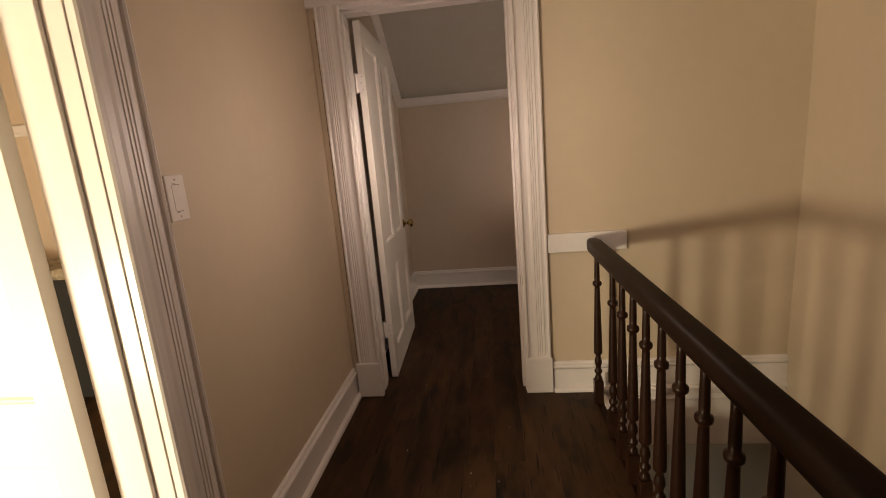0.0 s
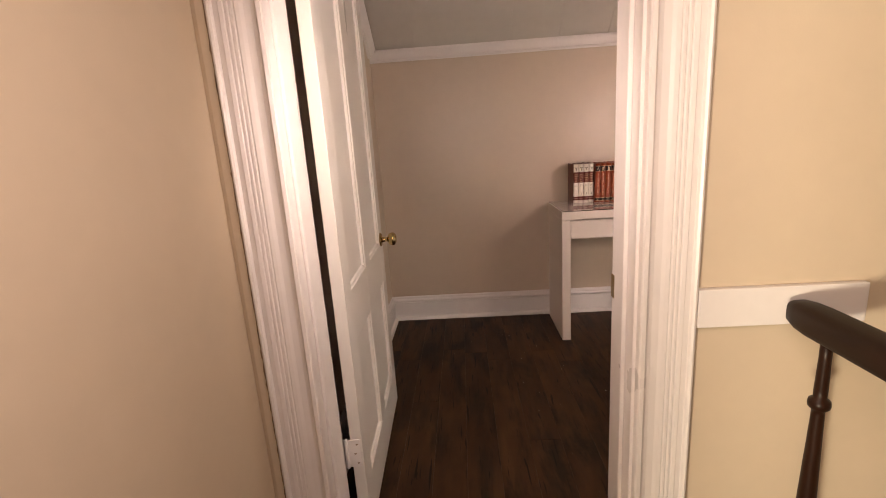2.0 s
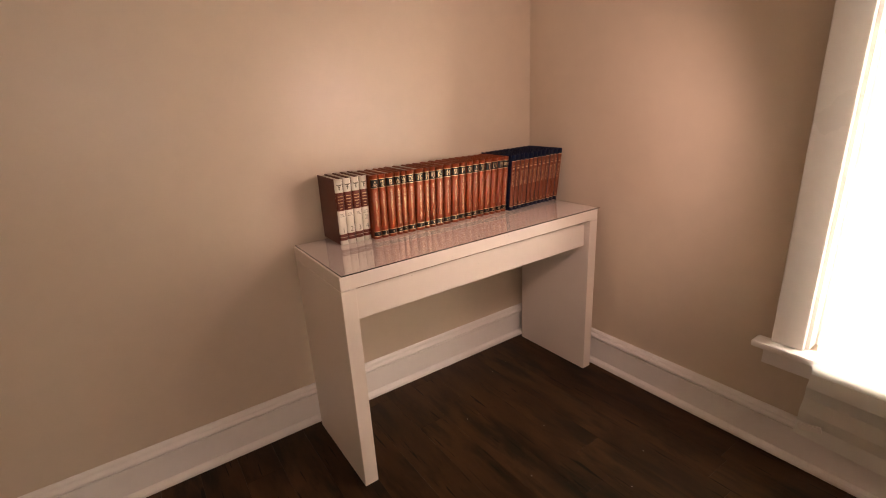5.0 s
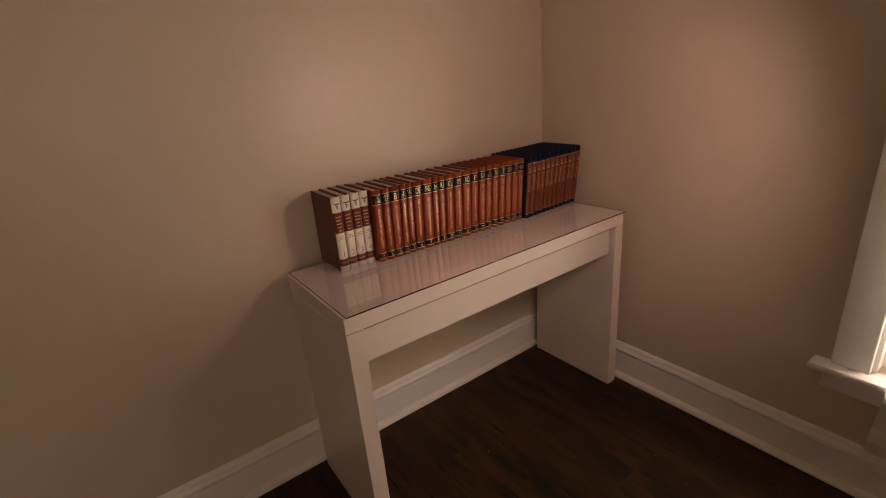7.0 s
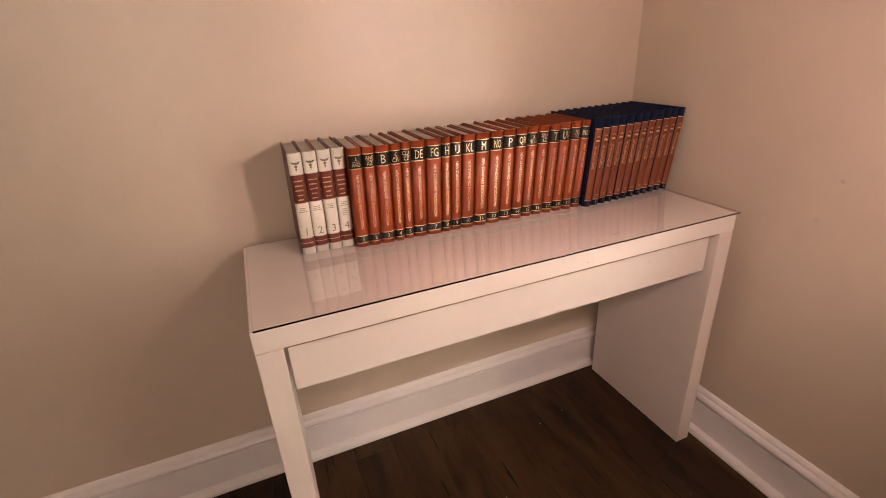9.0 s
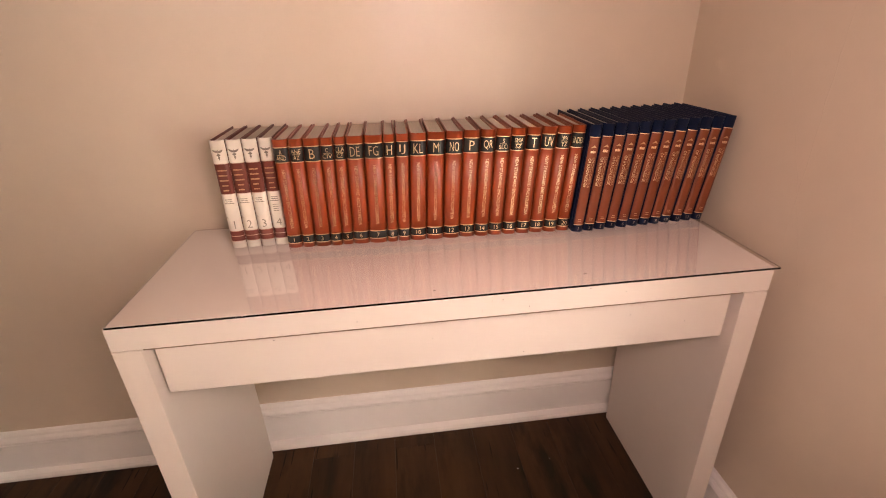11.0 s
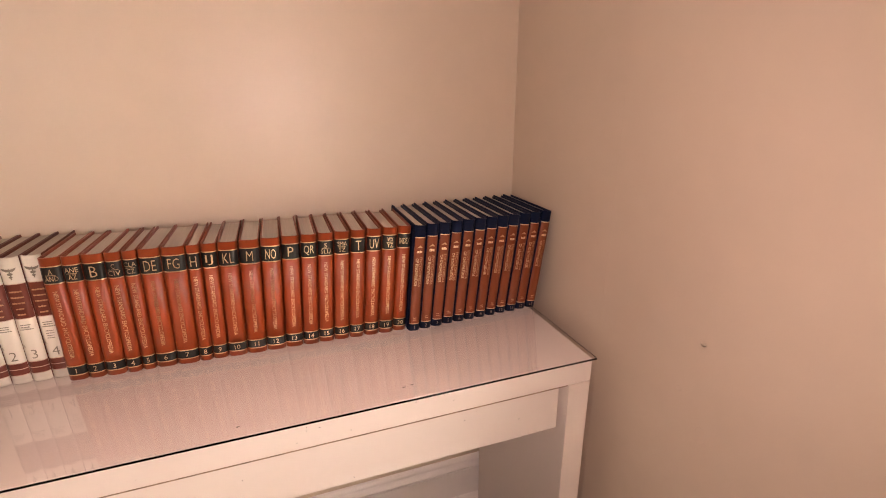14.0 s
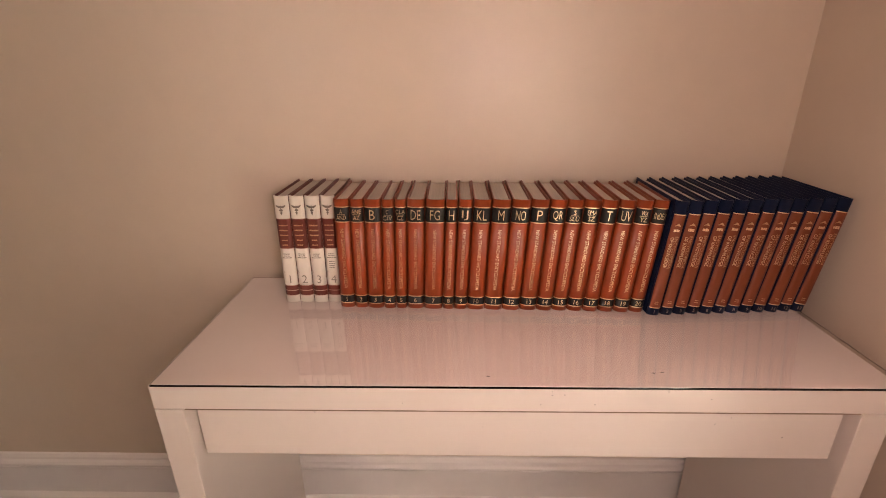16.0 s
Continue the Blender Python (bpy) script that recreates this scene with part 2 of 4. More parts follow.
def part(name, bm, material, parent=None, label="", at=None):
    me = bpy.data.meshes.new(name)
    bmesh.ops.recalc_face_normals(bm, faces=bm.faces[:])
    bm.to_mesh(me)
    bm.free()
    me.materials.append(material)
    o = new(name, me)
    if parent is not None:
        o.parent = parent
    if at is not None:
        o.matrix_basis = at
    if label:
        o["label"] = label
    return o


def struct(name, bm, material, label="", parent=None):
    o = part(name, bm, material, parent, label)
    if parent is None:
        tagged(o, label, "", "", "structure")
    return o


def place_thing(name, m, label, category, group):
    o = new(name)
    o.matrix_basis = m
    return tagged(o, label, category, group)


TEXTS = {}


def text_mesh(words, w, h, material, bend=0.0):
    """Flat lettering in the built-in font, fitted to w by h about its middle, in the plane x, y."""
    key = (words, round(w, 5), round(h, 5), material.name, round(bend, 5))
    if key not in TEXTS:
        c = bpy.data.curves.new("lettering", "FONT")
        c.body, c.extrude, c.resolution_u = words, 0.004, 2
        c.offset = -0.011
        c.align_x = "CENTER"
        o = bpy.data.objects.new("lettering", c)
        me = bpy.data.meshes.new_from_object(o)
        bpy.data.objects.remove(o)
        co = np.array([v.co[:] for v in me.vertices])
        lo, hi = co.min(0), co.max(0)
        if not w:
            w = h * (hi[0] - lo[0]) / (hi[1] - lo[1])
        mid, size = (lo + hi) / 2, hi - lo
        for v in me.vertices:
            v.co = ((v.co.x - mid[0]) / size[0] * w, (v.co.y - mid[1]) / size[1] * h, (v.co.z - mid[2]) / size[2] * 0.0004)
            v.co.z -= bend * abs(v.co.x) ** 3.4
        me.materials.clear()
        me.materials.append(material)
        TEXTS[key] = me
    return TEXTS[key]


# ---- structure ----
XL, XR, YB = -0.69, 1.66, 3.825      # the book room's side walls and far wall
YD0, YD1 = 1.79, 1.945               # the wall with the door, hall face and room face
XS = 1.545                           # far side of the stairwell
HL = -0.70                           # hall's long wall
ZC = 2.45

# floor: a dark bed under the planks
bm = bmesh.new()
box(bm, HL - 0.02, 0.579, -2.2, YD1, -0.30, -0.010)
box(bm, HL - 0.02, XR + 0.02, YD1, YB + 0.02, -0.30, -0.010)
floor = struct("floor", bm, SUBFLOOR, "dark brown laminate plank floor, dull and lightly dusty")

# far wall of the book room
bm = bmesh.new()
box(bm, XL - 0.12, XR + 0.12, YB, YB + 0.12, -0.02, 1.95)
struct("wall_north", bm, WALL, "beige painted knee wall behind the white desk")
# left wall of the book room
bm = bmesh.new()
box(bm, XL - 0.12, XL, YD1, YB, -0.02, 2.6)
struct("wall_west", bm, WALL, "beige painted side wall of the small room")
# window wall
WY0, WY1, WZ0, WZ1 = 1.985, 2.563, 0.425, 1.55
bm = bmesh.new()
box(bm, XR, XR + 0.16, YD1, WY0, -0.02, 2.6)
box(bm, XR, XR + 0.16, WY1, YB, -0.02, 2.6)
box(bm, XR, XR + 0.16, WY0, WY1, -0.02, WZ0 - 0.01)
box(bm, XR, XR + 0.16, WY0, WY1, WZ1, 2.6)
struct("wall_east", bm, WALL, "beige painted wall with a low window")
# wall with the door
DX0, DX1, DH = -0.552, 0.238, 1.985
bm = bmesh.new()
box(bm, HL - 0.12, DX0 - 0.02, YD0, YD1, -0.02, 2.6)
box(bm, DX1 + 0.02, XS + 0.12, YD0, YD1, -0.02, 2.6)
box(bm, XS + 0.12, XR + 0.16, YD1 - 0.10, YD1, -0.02, 2.6)
box(bm, DX0 - 0.02, DX1 + 0.02, YD0, YD1, DH + 0.02, 2.6)
struct("wall_south", bm, WALL, "beige wall with the panelled door")
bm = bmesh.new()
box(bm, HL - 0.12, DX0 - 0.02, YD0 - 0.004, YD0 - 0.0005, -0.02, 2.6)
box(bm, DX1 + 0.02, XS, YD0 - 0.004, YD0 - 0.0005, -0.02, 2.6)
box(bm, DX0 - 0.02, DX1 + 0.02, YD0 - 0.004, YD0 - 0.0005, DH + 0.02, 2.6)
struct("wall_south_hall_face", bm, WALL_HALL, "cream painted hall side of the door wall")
rw = random.Random(5)


def ridge(bm, points, width, proud):
    """A low ridge of plaster along a line on the window wall; points give y, z."""
    prev = None
    for y, z in points:
        w = width * rw.uniform(0.6, 1.4)
        q = [bm.verts.new((XR + 0.0005, y - w, z)), bm.verts.new((XR - proud * rw.uniform(0.5, 1.2), y + rw.uniform(-0.3, 0.3) * w, z)), bm.verts.new((XR + 0.0005, y + w, z))]
        if prev:
            bm.faces.new((prev[0], prev[1], q[1], q[0]))
            bm.faces.new((prev[1], prev[2], q[2], q[1]))
        prev = q


bm = bmesh.new()
ridge(bm, [(3.412 + 0.002 * noise.noise(Vector((0, 0, k * 0.3))), 0.25 + k * 0.02) for k in range(85)], 0.005, 0.00030)
struct("wall_seam", bm, WALL, "faint upright plaster seam in the beige wall")
bm = bmesh.new()
ridge(bm, [(3.59 - 0.24 * (k / 40) ** 0.75 + 0.006 * noise.noise(Vector((k * 0.35, 2, 0))), 1.25 - 0.52 * k / 40) for k in range(41)], 0.0026, 0.00030)
struct("wall_crack", bm, WALL, "thin slanting crack in the painted plaster")
for yy, zz, ry, rz in ((3.145, 0.745, 0.012, 0.016), (3.20, 0.80, 0.006, 0.006), (3.012, 0.740, 0.005, 0.004), (3.17, 0.90, 0.006, 0.004)):
    bm = bmesh.new()
    bmesh.ops.create_uvsphere(bm, u_segments=14, v_segments=8, radius=1.0)
    for v in bm.verts:
        v.co = (XR + 0.0004 + v.co.x * 0.0011, yy + v.co.y * ry * (1 + 0.3 * v.co.z), zz + v.co.z * rz)
    for f in bm.faces:
        f.smooth = True
    struct("wall_bump", bm, WALL, "small bump in the painted plaster")
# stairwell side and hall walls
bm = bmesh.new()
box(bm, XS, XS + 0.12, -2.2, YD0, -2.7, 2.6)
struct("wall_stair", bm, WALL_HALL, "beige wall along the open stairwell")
# facet shaped to fit the corner crease in the camera's view
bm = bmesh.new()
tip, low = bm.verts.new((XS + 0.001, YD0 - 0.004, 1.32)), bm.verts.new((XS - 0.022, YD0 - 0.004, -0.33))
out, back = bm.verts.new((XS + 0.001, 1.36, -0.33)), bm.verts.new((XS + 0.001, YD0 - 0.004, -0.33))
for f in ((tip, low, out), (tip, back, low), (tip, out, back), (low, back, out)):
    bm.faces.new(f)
struct("wall_stair_corner", bm, WALL_HALL, "slightly skewed plaster facet in the stairwell corner")
LY0, LY1, LH = -0.42, 0.395, 1.985    # opening to the side room
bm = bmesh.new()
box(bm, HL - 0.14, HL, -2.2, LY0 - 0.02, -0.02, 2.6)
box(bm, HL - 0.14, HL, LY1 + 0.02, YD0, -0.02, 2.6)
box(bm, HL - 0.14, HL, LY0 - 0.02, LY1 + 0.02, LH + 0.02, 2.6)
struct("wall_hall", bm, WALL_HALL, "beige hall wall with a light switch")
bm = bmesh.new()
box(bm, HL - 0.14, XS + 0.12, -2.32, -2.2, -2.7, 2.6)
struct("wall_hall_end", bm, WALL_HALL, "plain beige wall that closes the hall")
# ceilings
bm = bmesh.new()
box(bm, HL - 0.14, XS + 0.12, -2.32, YD0, 2.6, 2.68)
struct("ceiling_hall", bm, CEIL, "plain pale hall ceiling")
SL = 0.87                             # slope of the attic ceiling
zs, ys = 1.775, YB
yt = ys - (ZC - zs) / SL
bm = bmesh.new()
n = 8
for i in range(n):
    x0, x1 = XL + (XR - XL) * i / n, XL + (XR - XL) * (i + 1) / n
    g = 0.0011 if i % 2 else 0.0008
    prism(bm, [(ys, zs), (ys, zs + 0.011), (yt, ZC + 0.011), (yt, ZC)], x0 + g, x1 - g, Matrix(((0, 0, 1, 0), (1, 0, 0, 0), (0, 1, 0, 0), (0, 0, 0, 1))))
    box(bm, x0 + g, x1 - g, YD1, yt, ZC, ZC + 0.011)
box(bm, XL - 0.02, XR + 0.02, YD1, ys, ZC + 0.085, ZC + 0.12)
prism(bm, [(ys + 0.1, zs - 0.01), (ys + 0.1, zs + 0.2), (yt, ZC + 0.12), (yt, ZC + 0.012), (ys, zs + 0.012)], XL - 0.1, XR + 0.1, Matrix(((0, 0, 1, 0), (1, 0, 0, 0), (0, 1, 0, 0), (0, 0, 0, 1))))
box(bm, XL, XR, YD1, yt, ZC + 0.012, ZC + 0.084)
struct("ceiling", bm, CEIL, "sloped attic ceiling of pale narrow boards with fine seams")


def moulding(bm, profile, a, b, out, up=(0, 0, 1)):
    """Draws a profile of (out, up) points from a to b; out: the way off the wall."""
    a, b, out, up = Vector(a), Vector(b), Vector(out), Vector(up)
    rows = [[bm.verts.new(p + out * u + up * v) for u, v in profile] for p in (a, b)]
    k = len(profile)
    for i in range(k):
        j = (i + 1) % k
        bm.faces.new((rows[0][i], rows[0][j], rows[1][j], rows[1][i]))
    bm.faces.new(rows[0])
    bm.faces.new(rows[1][::-1])


BASE = [(0, 0), (0.038, 0), (0.038, 0.010), (0.034, 0.018), (0.022, 0.023), (0.018, 0.024), (0.018, 0.122), (0.0175, 0.1235), (0.009, 0.125), (0.009, 0.1285), (0.022, 0.130), (0.025, 0.135), (0.025, 0.141), (0.021, 0.147), (0.014, 0.151), (0.012, 0.158), (0.007, 0.164), (0, 0.166)]
CROWN = [(0, 0), (0.010, 0), (0.014, 0.008), (0.012, 0.016), (0.022, 0.026), (0.034, 0.046), (0.044, 0.056), (0.046, 0.068), (0, 0.075)]
for name, runs in (("baseboard_north", [((XL, YB, 0), (XR, YB, 0), (0, -1, 0))]),
                   ("baseboard_west", [((XL, YD1, 0), (XL, YB - 0.03, 0), (1, 0, 0))]),
                   ("baseboard_east", [((XR, YD1, 0), (XR, YB - 0.03, 0), (-1, 0, 0))]),
                   ("baseboard_hall", [((HL, LY1 + 0.165, 0), (HL, YD0 - 0.001, 0), (1, 0, 0)), ((HL, -2.2, 0), (HL, LY0 - 0.165, 0), (1, 0, 0))]),
                   ("baseboard_stair", [((0.385, YD0, 0), (1.53, YD0, 0), (0, -1, 0))])):
    bm = bmesh.new()
    for a, b, o in runs:
        moulding(bm, BASE, a, b, o)
    struct(name, bm, TRIM, "white painted moulded baseboard, scuffed along its top")
bm = bmesh.new()
moulding(bm, CROWN, (XL, YB, 1.715), (XR, YB, 1.715), (0, -1, 0))
struct("crown_moulding", bm, TRIM, "white crown moulding under the sloped ceiling")
bm = bmesh.new()
d = Vector((0, -1, SL)).normalized()
nrm = Vector((0, -SL, -1)).normalized() * -1
moulding(bm, [(0, -0.075), (0.012, -0.075), (0.018, -0.06), (0.040, -0.025), (0.046, -0.01), (0, 0.0)], (XL, YB - 0.02, 1.775 + 0.017), (XL, yt, ZC), (1, 0, 0), nrm)
struct("crown_moulding_rake", bm, TRIM, "white moulding that climbs with the sloped ceiling")

# stairwell edge, fascia and steps
bm = bmesh.new()
box(bm, 0.580, 0.628, -2.2, YD0 - 0.02, -0.32, -0.024, 0.004)
box(bm, 0.6125, 0.642, -2.2, YD0 - 0.06, -0.040, -0.001, 0.005)
struct("stair_edge_trim", bm, TRIM, "white painted edge board of the stairwell")
bm = bmesh.new()
box(bm, 0.577, 0.612, -2.2, YD0 - 0.06, -0.022, -0.002, 0.004)
struct("stair_nosing", bm, RAILW, "dark wooden nosing along the edge of the stairwell")
bm = bmesh.new()
moulding(bm, [(0, -0.325), (0.016, -0.325), (0.016, -0.070), (0.026, -0.064), (0.030, -0.052), (0.026, -0.042), (0.016, -0.036), (0.016, -0.002), (0, -0.002)], (0.62, YD0, 0), (1.53, YD0, 0), (0, -1, 0))
box(bm, 0.575, XS, YD0, YD1, -0.34, -0.022)
struct("stair_fascia", bm, TRIM, "white fascia board under the baseboard over the stairs")
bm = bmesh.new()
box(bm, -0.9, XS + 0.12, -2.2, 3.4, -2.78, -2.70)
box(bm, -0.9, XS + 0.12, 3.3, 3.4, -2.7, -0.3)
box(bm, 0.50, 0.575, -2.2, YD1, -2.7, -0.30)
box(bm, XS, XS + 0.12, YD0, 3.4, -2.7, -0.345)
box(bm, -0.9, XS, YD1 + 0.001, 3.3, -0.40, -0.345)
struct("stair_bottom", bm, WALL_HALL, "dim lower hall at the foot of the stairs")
steps = place_thing("staircase", pose(0, 0, 0), "dark wooden stairs that go down beside the rail", "stairs", "")
for i in range(12):
    bm = bmesh.new()
    y0 = -1.6 + i * 0.24
    box(bm, 0.625, XS - 0.005, y0, y0 + 0.265, -0.19 * (i + 1) - 0.03, -0.19 * (i + 1), 0.006)
    part("tread", bm, RAILW, steps)
    bm = bmesh.new()
    box(bm, 0.625, XS - 0.005, y0 + 0.005, y0 + 0.022, -0.19 * (i + 1) + 0.001, -0.19 * i - 0.031)
    part("riser", bm, TRIM, steps)

# fluted door casings
FL = [(0, 0), (0, 0.024), (0.004, 0.029), (0.014, 0.030), (0.019, 0.026), (0.022, 0.019), (0.034, 0.017), (0.052, 0.0185), (0.062, 0.021)]
for c in (0.076, 0.089, 0.101):
    FL += [(c - 0.0036, 0.0222), (c - 0.0012, 0.0196), (c + 0.0012, 0.0196), (c + 0.0036, 0.0222)]
FL += [(0.114, 0.0235), (0.117, 0.019), (0.132, 0.018), (0.135, 0.026), (0.141, 0.029), (0.147, 0.026), (0.150, 0.018), (0.150, 0)]


def casing(parent, origin, along, out, z0, z1, wide=1.0, name="casing"):
    """An upright fluted board: along is the way from the opening outwards, out the way off the wall."""
    bm = bmesh.new()
    o, a, u = Vector(origin), Vector(along), Vector(out)
    rows = [[bm.verts.new(o + a * (p * wide) + u * q + Vector((0, 0, z))) for p, q in FL] for z in (z0, z1)]
    k = len(FL)
    for i in range(k):
        j = (i + 1) % k
        bm.faces.new((rows[0][i], rows[0][j], rows[1][j], rows[1][i]))
    bm.faces.new(rows[0])
    bm.faces.new(rows[1][::-1])
    return part(name, bm, TRIM, parent, "white fluted casing with chipped paint")


door_frame = tagged(new("door_frame_1"), "white fluted door frame on plinth blocks, paint chipped at its edges", "door frame", "", "structure")
casing(door_frame, (-0.541, YD0, 0), (-1, 0, 0), (0, -1, 0), 0.195, DH + 0.01, 0.82)
casing(door_frame, (DX1 + 0.008, YD0, 0), (1, 0, 0), (0, -1, 0), 0.195, DH + 0.01, 0.87)
for x0, x1 in ((HL + 0.026, -0.537), (DX1 + 0.004, DX1 + 0.143)):
    bm = bmesh.new()
    box(bm, x0, x1, YD0 - 0.034, YD0, 0, 0.195, 0.004)
    part("plinth_block", bm, TRIM, door_frame)
bm = bmesh.new()
box(bm, HL + 0.001, DX1 + 0.175, YD0 - 0.030, YD0, DH + 0.012, DH + 0.15, 0.003)
box(bm, HL + 0.001, DX1 + 0.185, YD0 - 0.045, YD0, DH + 0.15, DH + 0.18, 0.005)
part("head_casing", bm, TRIM, door_frame)
bm = bmesh.new()
moulding(bm, [(0, 0), (0.0005, 0), (0.0005, 0.004), (-0.012, 0.010), (-0.0365, 0.012), (-0.0365, 0)], (HL, YD0 - 0.0045, 0.16), (HL, YD0 - 0.0045, DH + 0.011), (-1, 0, 0), (0, -1, 0))
part("plaster_fillet", bm, WALL_HALL, door_frame, "cream painted plaster run up to the casing")
bm = bmesh.new()
for x0, x1, s0, s1 in ((DX0 - 0.02, DX0, DX0, DX0 + 0.010), (DX1, DX1 + 0.02, DX1 - 0.012, DX1)):
    box(bm, x0, x1, YD0 - 0.004, YD1 + 0.004, 0, DH, 0.002)
    box(bm, s0, s1, YD0 + 0.04, YD0 + 0.105, 0, DH, 0.003)
part("jamb", bm, TRIM, door_frame)
bm = bmesh.new()
box(bm, DX0 - 0.02, DX1 + 0.02, YD0 - 0.003, YD1 + 0.003, DH, DH + 0.02)
box(bm, DX0 + 0.012, DX1 - 0.012, YD0 + 0.04, YD0 + 0.105, DH - 0.012, DH - 0.001)
part("head_jamb", bm, TRIM, door_frame)
bm = bmesh.new()
box(bm, DX1 + 0.006, DX1 + 0.10, YD1, YD1 + 0.02, 0, DH + 0.1, 0.003)
part("room_casing", bm, TRIM, door_frame)
rc = random.Random(7)


def ragged_line(bm, place, along, across, length, w0, w1, step=0.02, miss=0.0):
    """A thin uneven seam: short flat quads of changing width along a line."""
    p, a, c = Vector(place), Vector(along), Vector(across)
    t, prev = 0.0, None
    while t < length:
        w = rc.uniform(w0, w1)
        q = (bm.verts.new(p + a * t - c * (w / 2 + rc.uniform(0, w1 * 0.3))), bm.verts.new(p + a * t + c * (w / 2)))
        if prev and rc.random() >= miss:
            bm.faces.new((prev[0], prev[1], q[1], q[0]))
        prev = q
        t += step * rc.uniform(0.5, 1.5)


bm = bmesh.new()
ragged_line(bm, (-0.6655, YD0 - 0.0185, 0.2), (0, 0, 1), (1, 0, 0), 1.75, 0.0012, 0.0055, 0.012, 0.0)
part("caulk_seam", bm, CAULK_SHADOW, door_frame, "cracked dirty caulk along the casing")
bm = bmesh.new()
ragged_line(bm, (DX1 + 0.1400, YD0 - 0.0015, 0.2), (0, 0, 1), (1, 0, 0), 1.75, 0.0015, 0.004)
part("caulk_seam", bm, CAULK_SHADOW, door_frame, "thin cracked caulk line")
bm = bmesh.new()
box(bm, DX1 - 0.0015, DX1 + 0.001, YD1 - 0.034, YD1 + 0.0055, 0.778, 0.842, 0.0006)
part("strike_plate", bm, BRASS, door_frame, "small worn strike plate")


def panel_door(name, m, w, h, label, knob_side):
    """A four-panel leaf. Local x from the hinge edge, y its thickness, z up; both faces panelled."""
    o = place_thing(name, m, label, "door", "")
    o["kind"] = "structure"
    th, st, rl = 0.036, 0.085, 0.10
    mid = (w - 3 * st) / 2
    rails = [(0, 0.16), (0.625, 0.785), (h - rl, h)]
    bm = bmesh.new()
    for x in (0, st + mid, w - st):
        box(bm, x, x + st, 0, th, 0, h, 0.0015)
    for z0, z1 in rails:
        for x in (st, 2 * st + mid):
            box(bm, x - 0.002, x + mid + 0.002, 0.0005, th - 0.0005, z0 + 0.001, z1 - 0.001)
    part("leaf", bm, DOORP, o)
    for x in (st, 2 * st + mid):
        for z0, z1 in ((0.16, 0.625), (0.785, h - rl)):
            bm = bmesh.new()
            box(bm, x - 0.002, x + mid + 0.002, 0.014, th - 0.014, z0 - 0.002, z1 + 0.002)
            part("panel", bm, DOORP, o)
            bm = bmesh.new()
            for face, sgn in ((0.0006, 1), (th - 0.0006, -1)):
                # a sunk moulding: a small bead at the stile, then a steep slope down to the panel
                rings = []
                for inn, deep in ((-0.002, 0.0), (0.003, -0.0006), (0.0055, 0.003), (0.0105, 0.0055), (0.014, 0.0135)):
                    q = ((x + inn, z0 + inn), (x + mid - inn, z0 + inn), (x + mid - inn, z1 - inn), (x + inn, z1 - inn))
                    rings.append([bm.verts.new((a, face + sgn * deep, b)) for a, b in q])
                for A, B in zip(rings, rings[1:]):
                    for i in range(4):
                        j = (i + 1) % 4
                        bm.faces.new((A[i], A[j], B[j], B[i]))
            part("panel_moulding", bm, DOORP, o)
    for z in (0.295, 1.662):
        bm = bmesh.new()
        box(bm, -0.0035, 0.0005, 0.006, th + 0.020, z - 0.047, z + 0.047, 0.0012)
        lathe(bm, [(0.004, z - 0.050), (0.0055, z - 0.047), (0.0055, z + 0.047), (0.004, z + 0.050)], pose(-0.004, th + 0.012, 0), 10)
        hinge = part("hinge", bm, TRIM, o, "hinge painted over in white")
        for dy, dz in ((0.016, -0.032), (0.023, 0.0), (0.016, 0.032)):
            bm = bmesh.new()
            box(bm, -0.0043, -0.003, dy - 0.0035, dy + 0.0035, z + dz - 0.0012, z + dz + 0.0012)
            box(bm, -0.0042, -0.003, dy - 0.001, dy + 0.0035, z + dz - 0.004, z + dz - 0.0025)
            part("screw_slot", bm, CAULK_SHADOW, hinge, "dark brown screw slot under the paint")
    for side in knob_side:
        y0, r = (th, pose(0, 0, 0, -90)) if side > 0 else (0, pose(0, 0, 0, 90))
        bm = bmesh.new()
        m2 = Matrix.Translation((w - 0.062, y0, 0.805)) @ r
        lathe(bm, [(0.030, 0), (0.030, 0.003), (0.026, 0.007), (0.012, 0.009), (0.010, 0.03), (0.014, 0.034), (0.024, 0.040), (0.0285, 0.050), (0.0285, 0.058), (0.024, 0.066), (0.014, 0.071), (0.006, 0.072)], m2, 24)
        part("knob", bm, BRASS, o, "round polished brass knob")
    return o


# the book room's door, standing open along the room's side wall
panel_door("door_1", pose(-0.498, 1.964, 0.010, 0, 0, 91.9), 0.80, 1.965, "white four-panel wooden door standing wide open", (-1,))

# side room's door frame and open door
frame2 = tagged(new("door_frame_2"), "white fluted door frame of the side room, brightly lit", "door frame", "", "structure")
casing(frame2, (HL, LY1 + 0.004, 0), (0, 1, 0), (1, 0, 0), 0.195, LH + 0.01)
casing(frame2, (HL, LY0 - 0.004, 0), (0, -1, 0), (1, 0, 0), 0.195, LH + 0.01)
for y0, y1 in ((LY1 + 0.002, LY1 + 0.158), (LY0 - 0.158, LY0 - 0.002)):
    bm = bmesh.new()
    box(bm, HL, HL + 0.034, y0, y1, 0, 0.195, 0.004)
    part("plinth_block", bm, TRIM, frame2)
bm = bmesh.new()
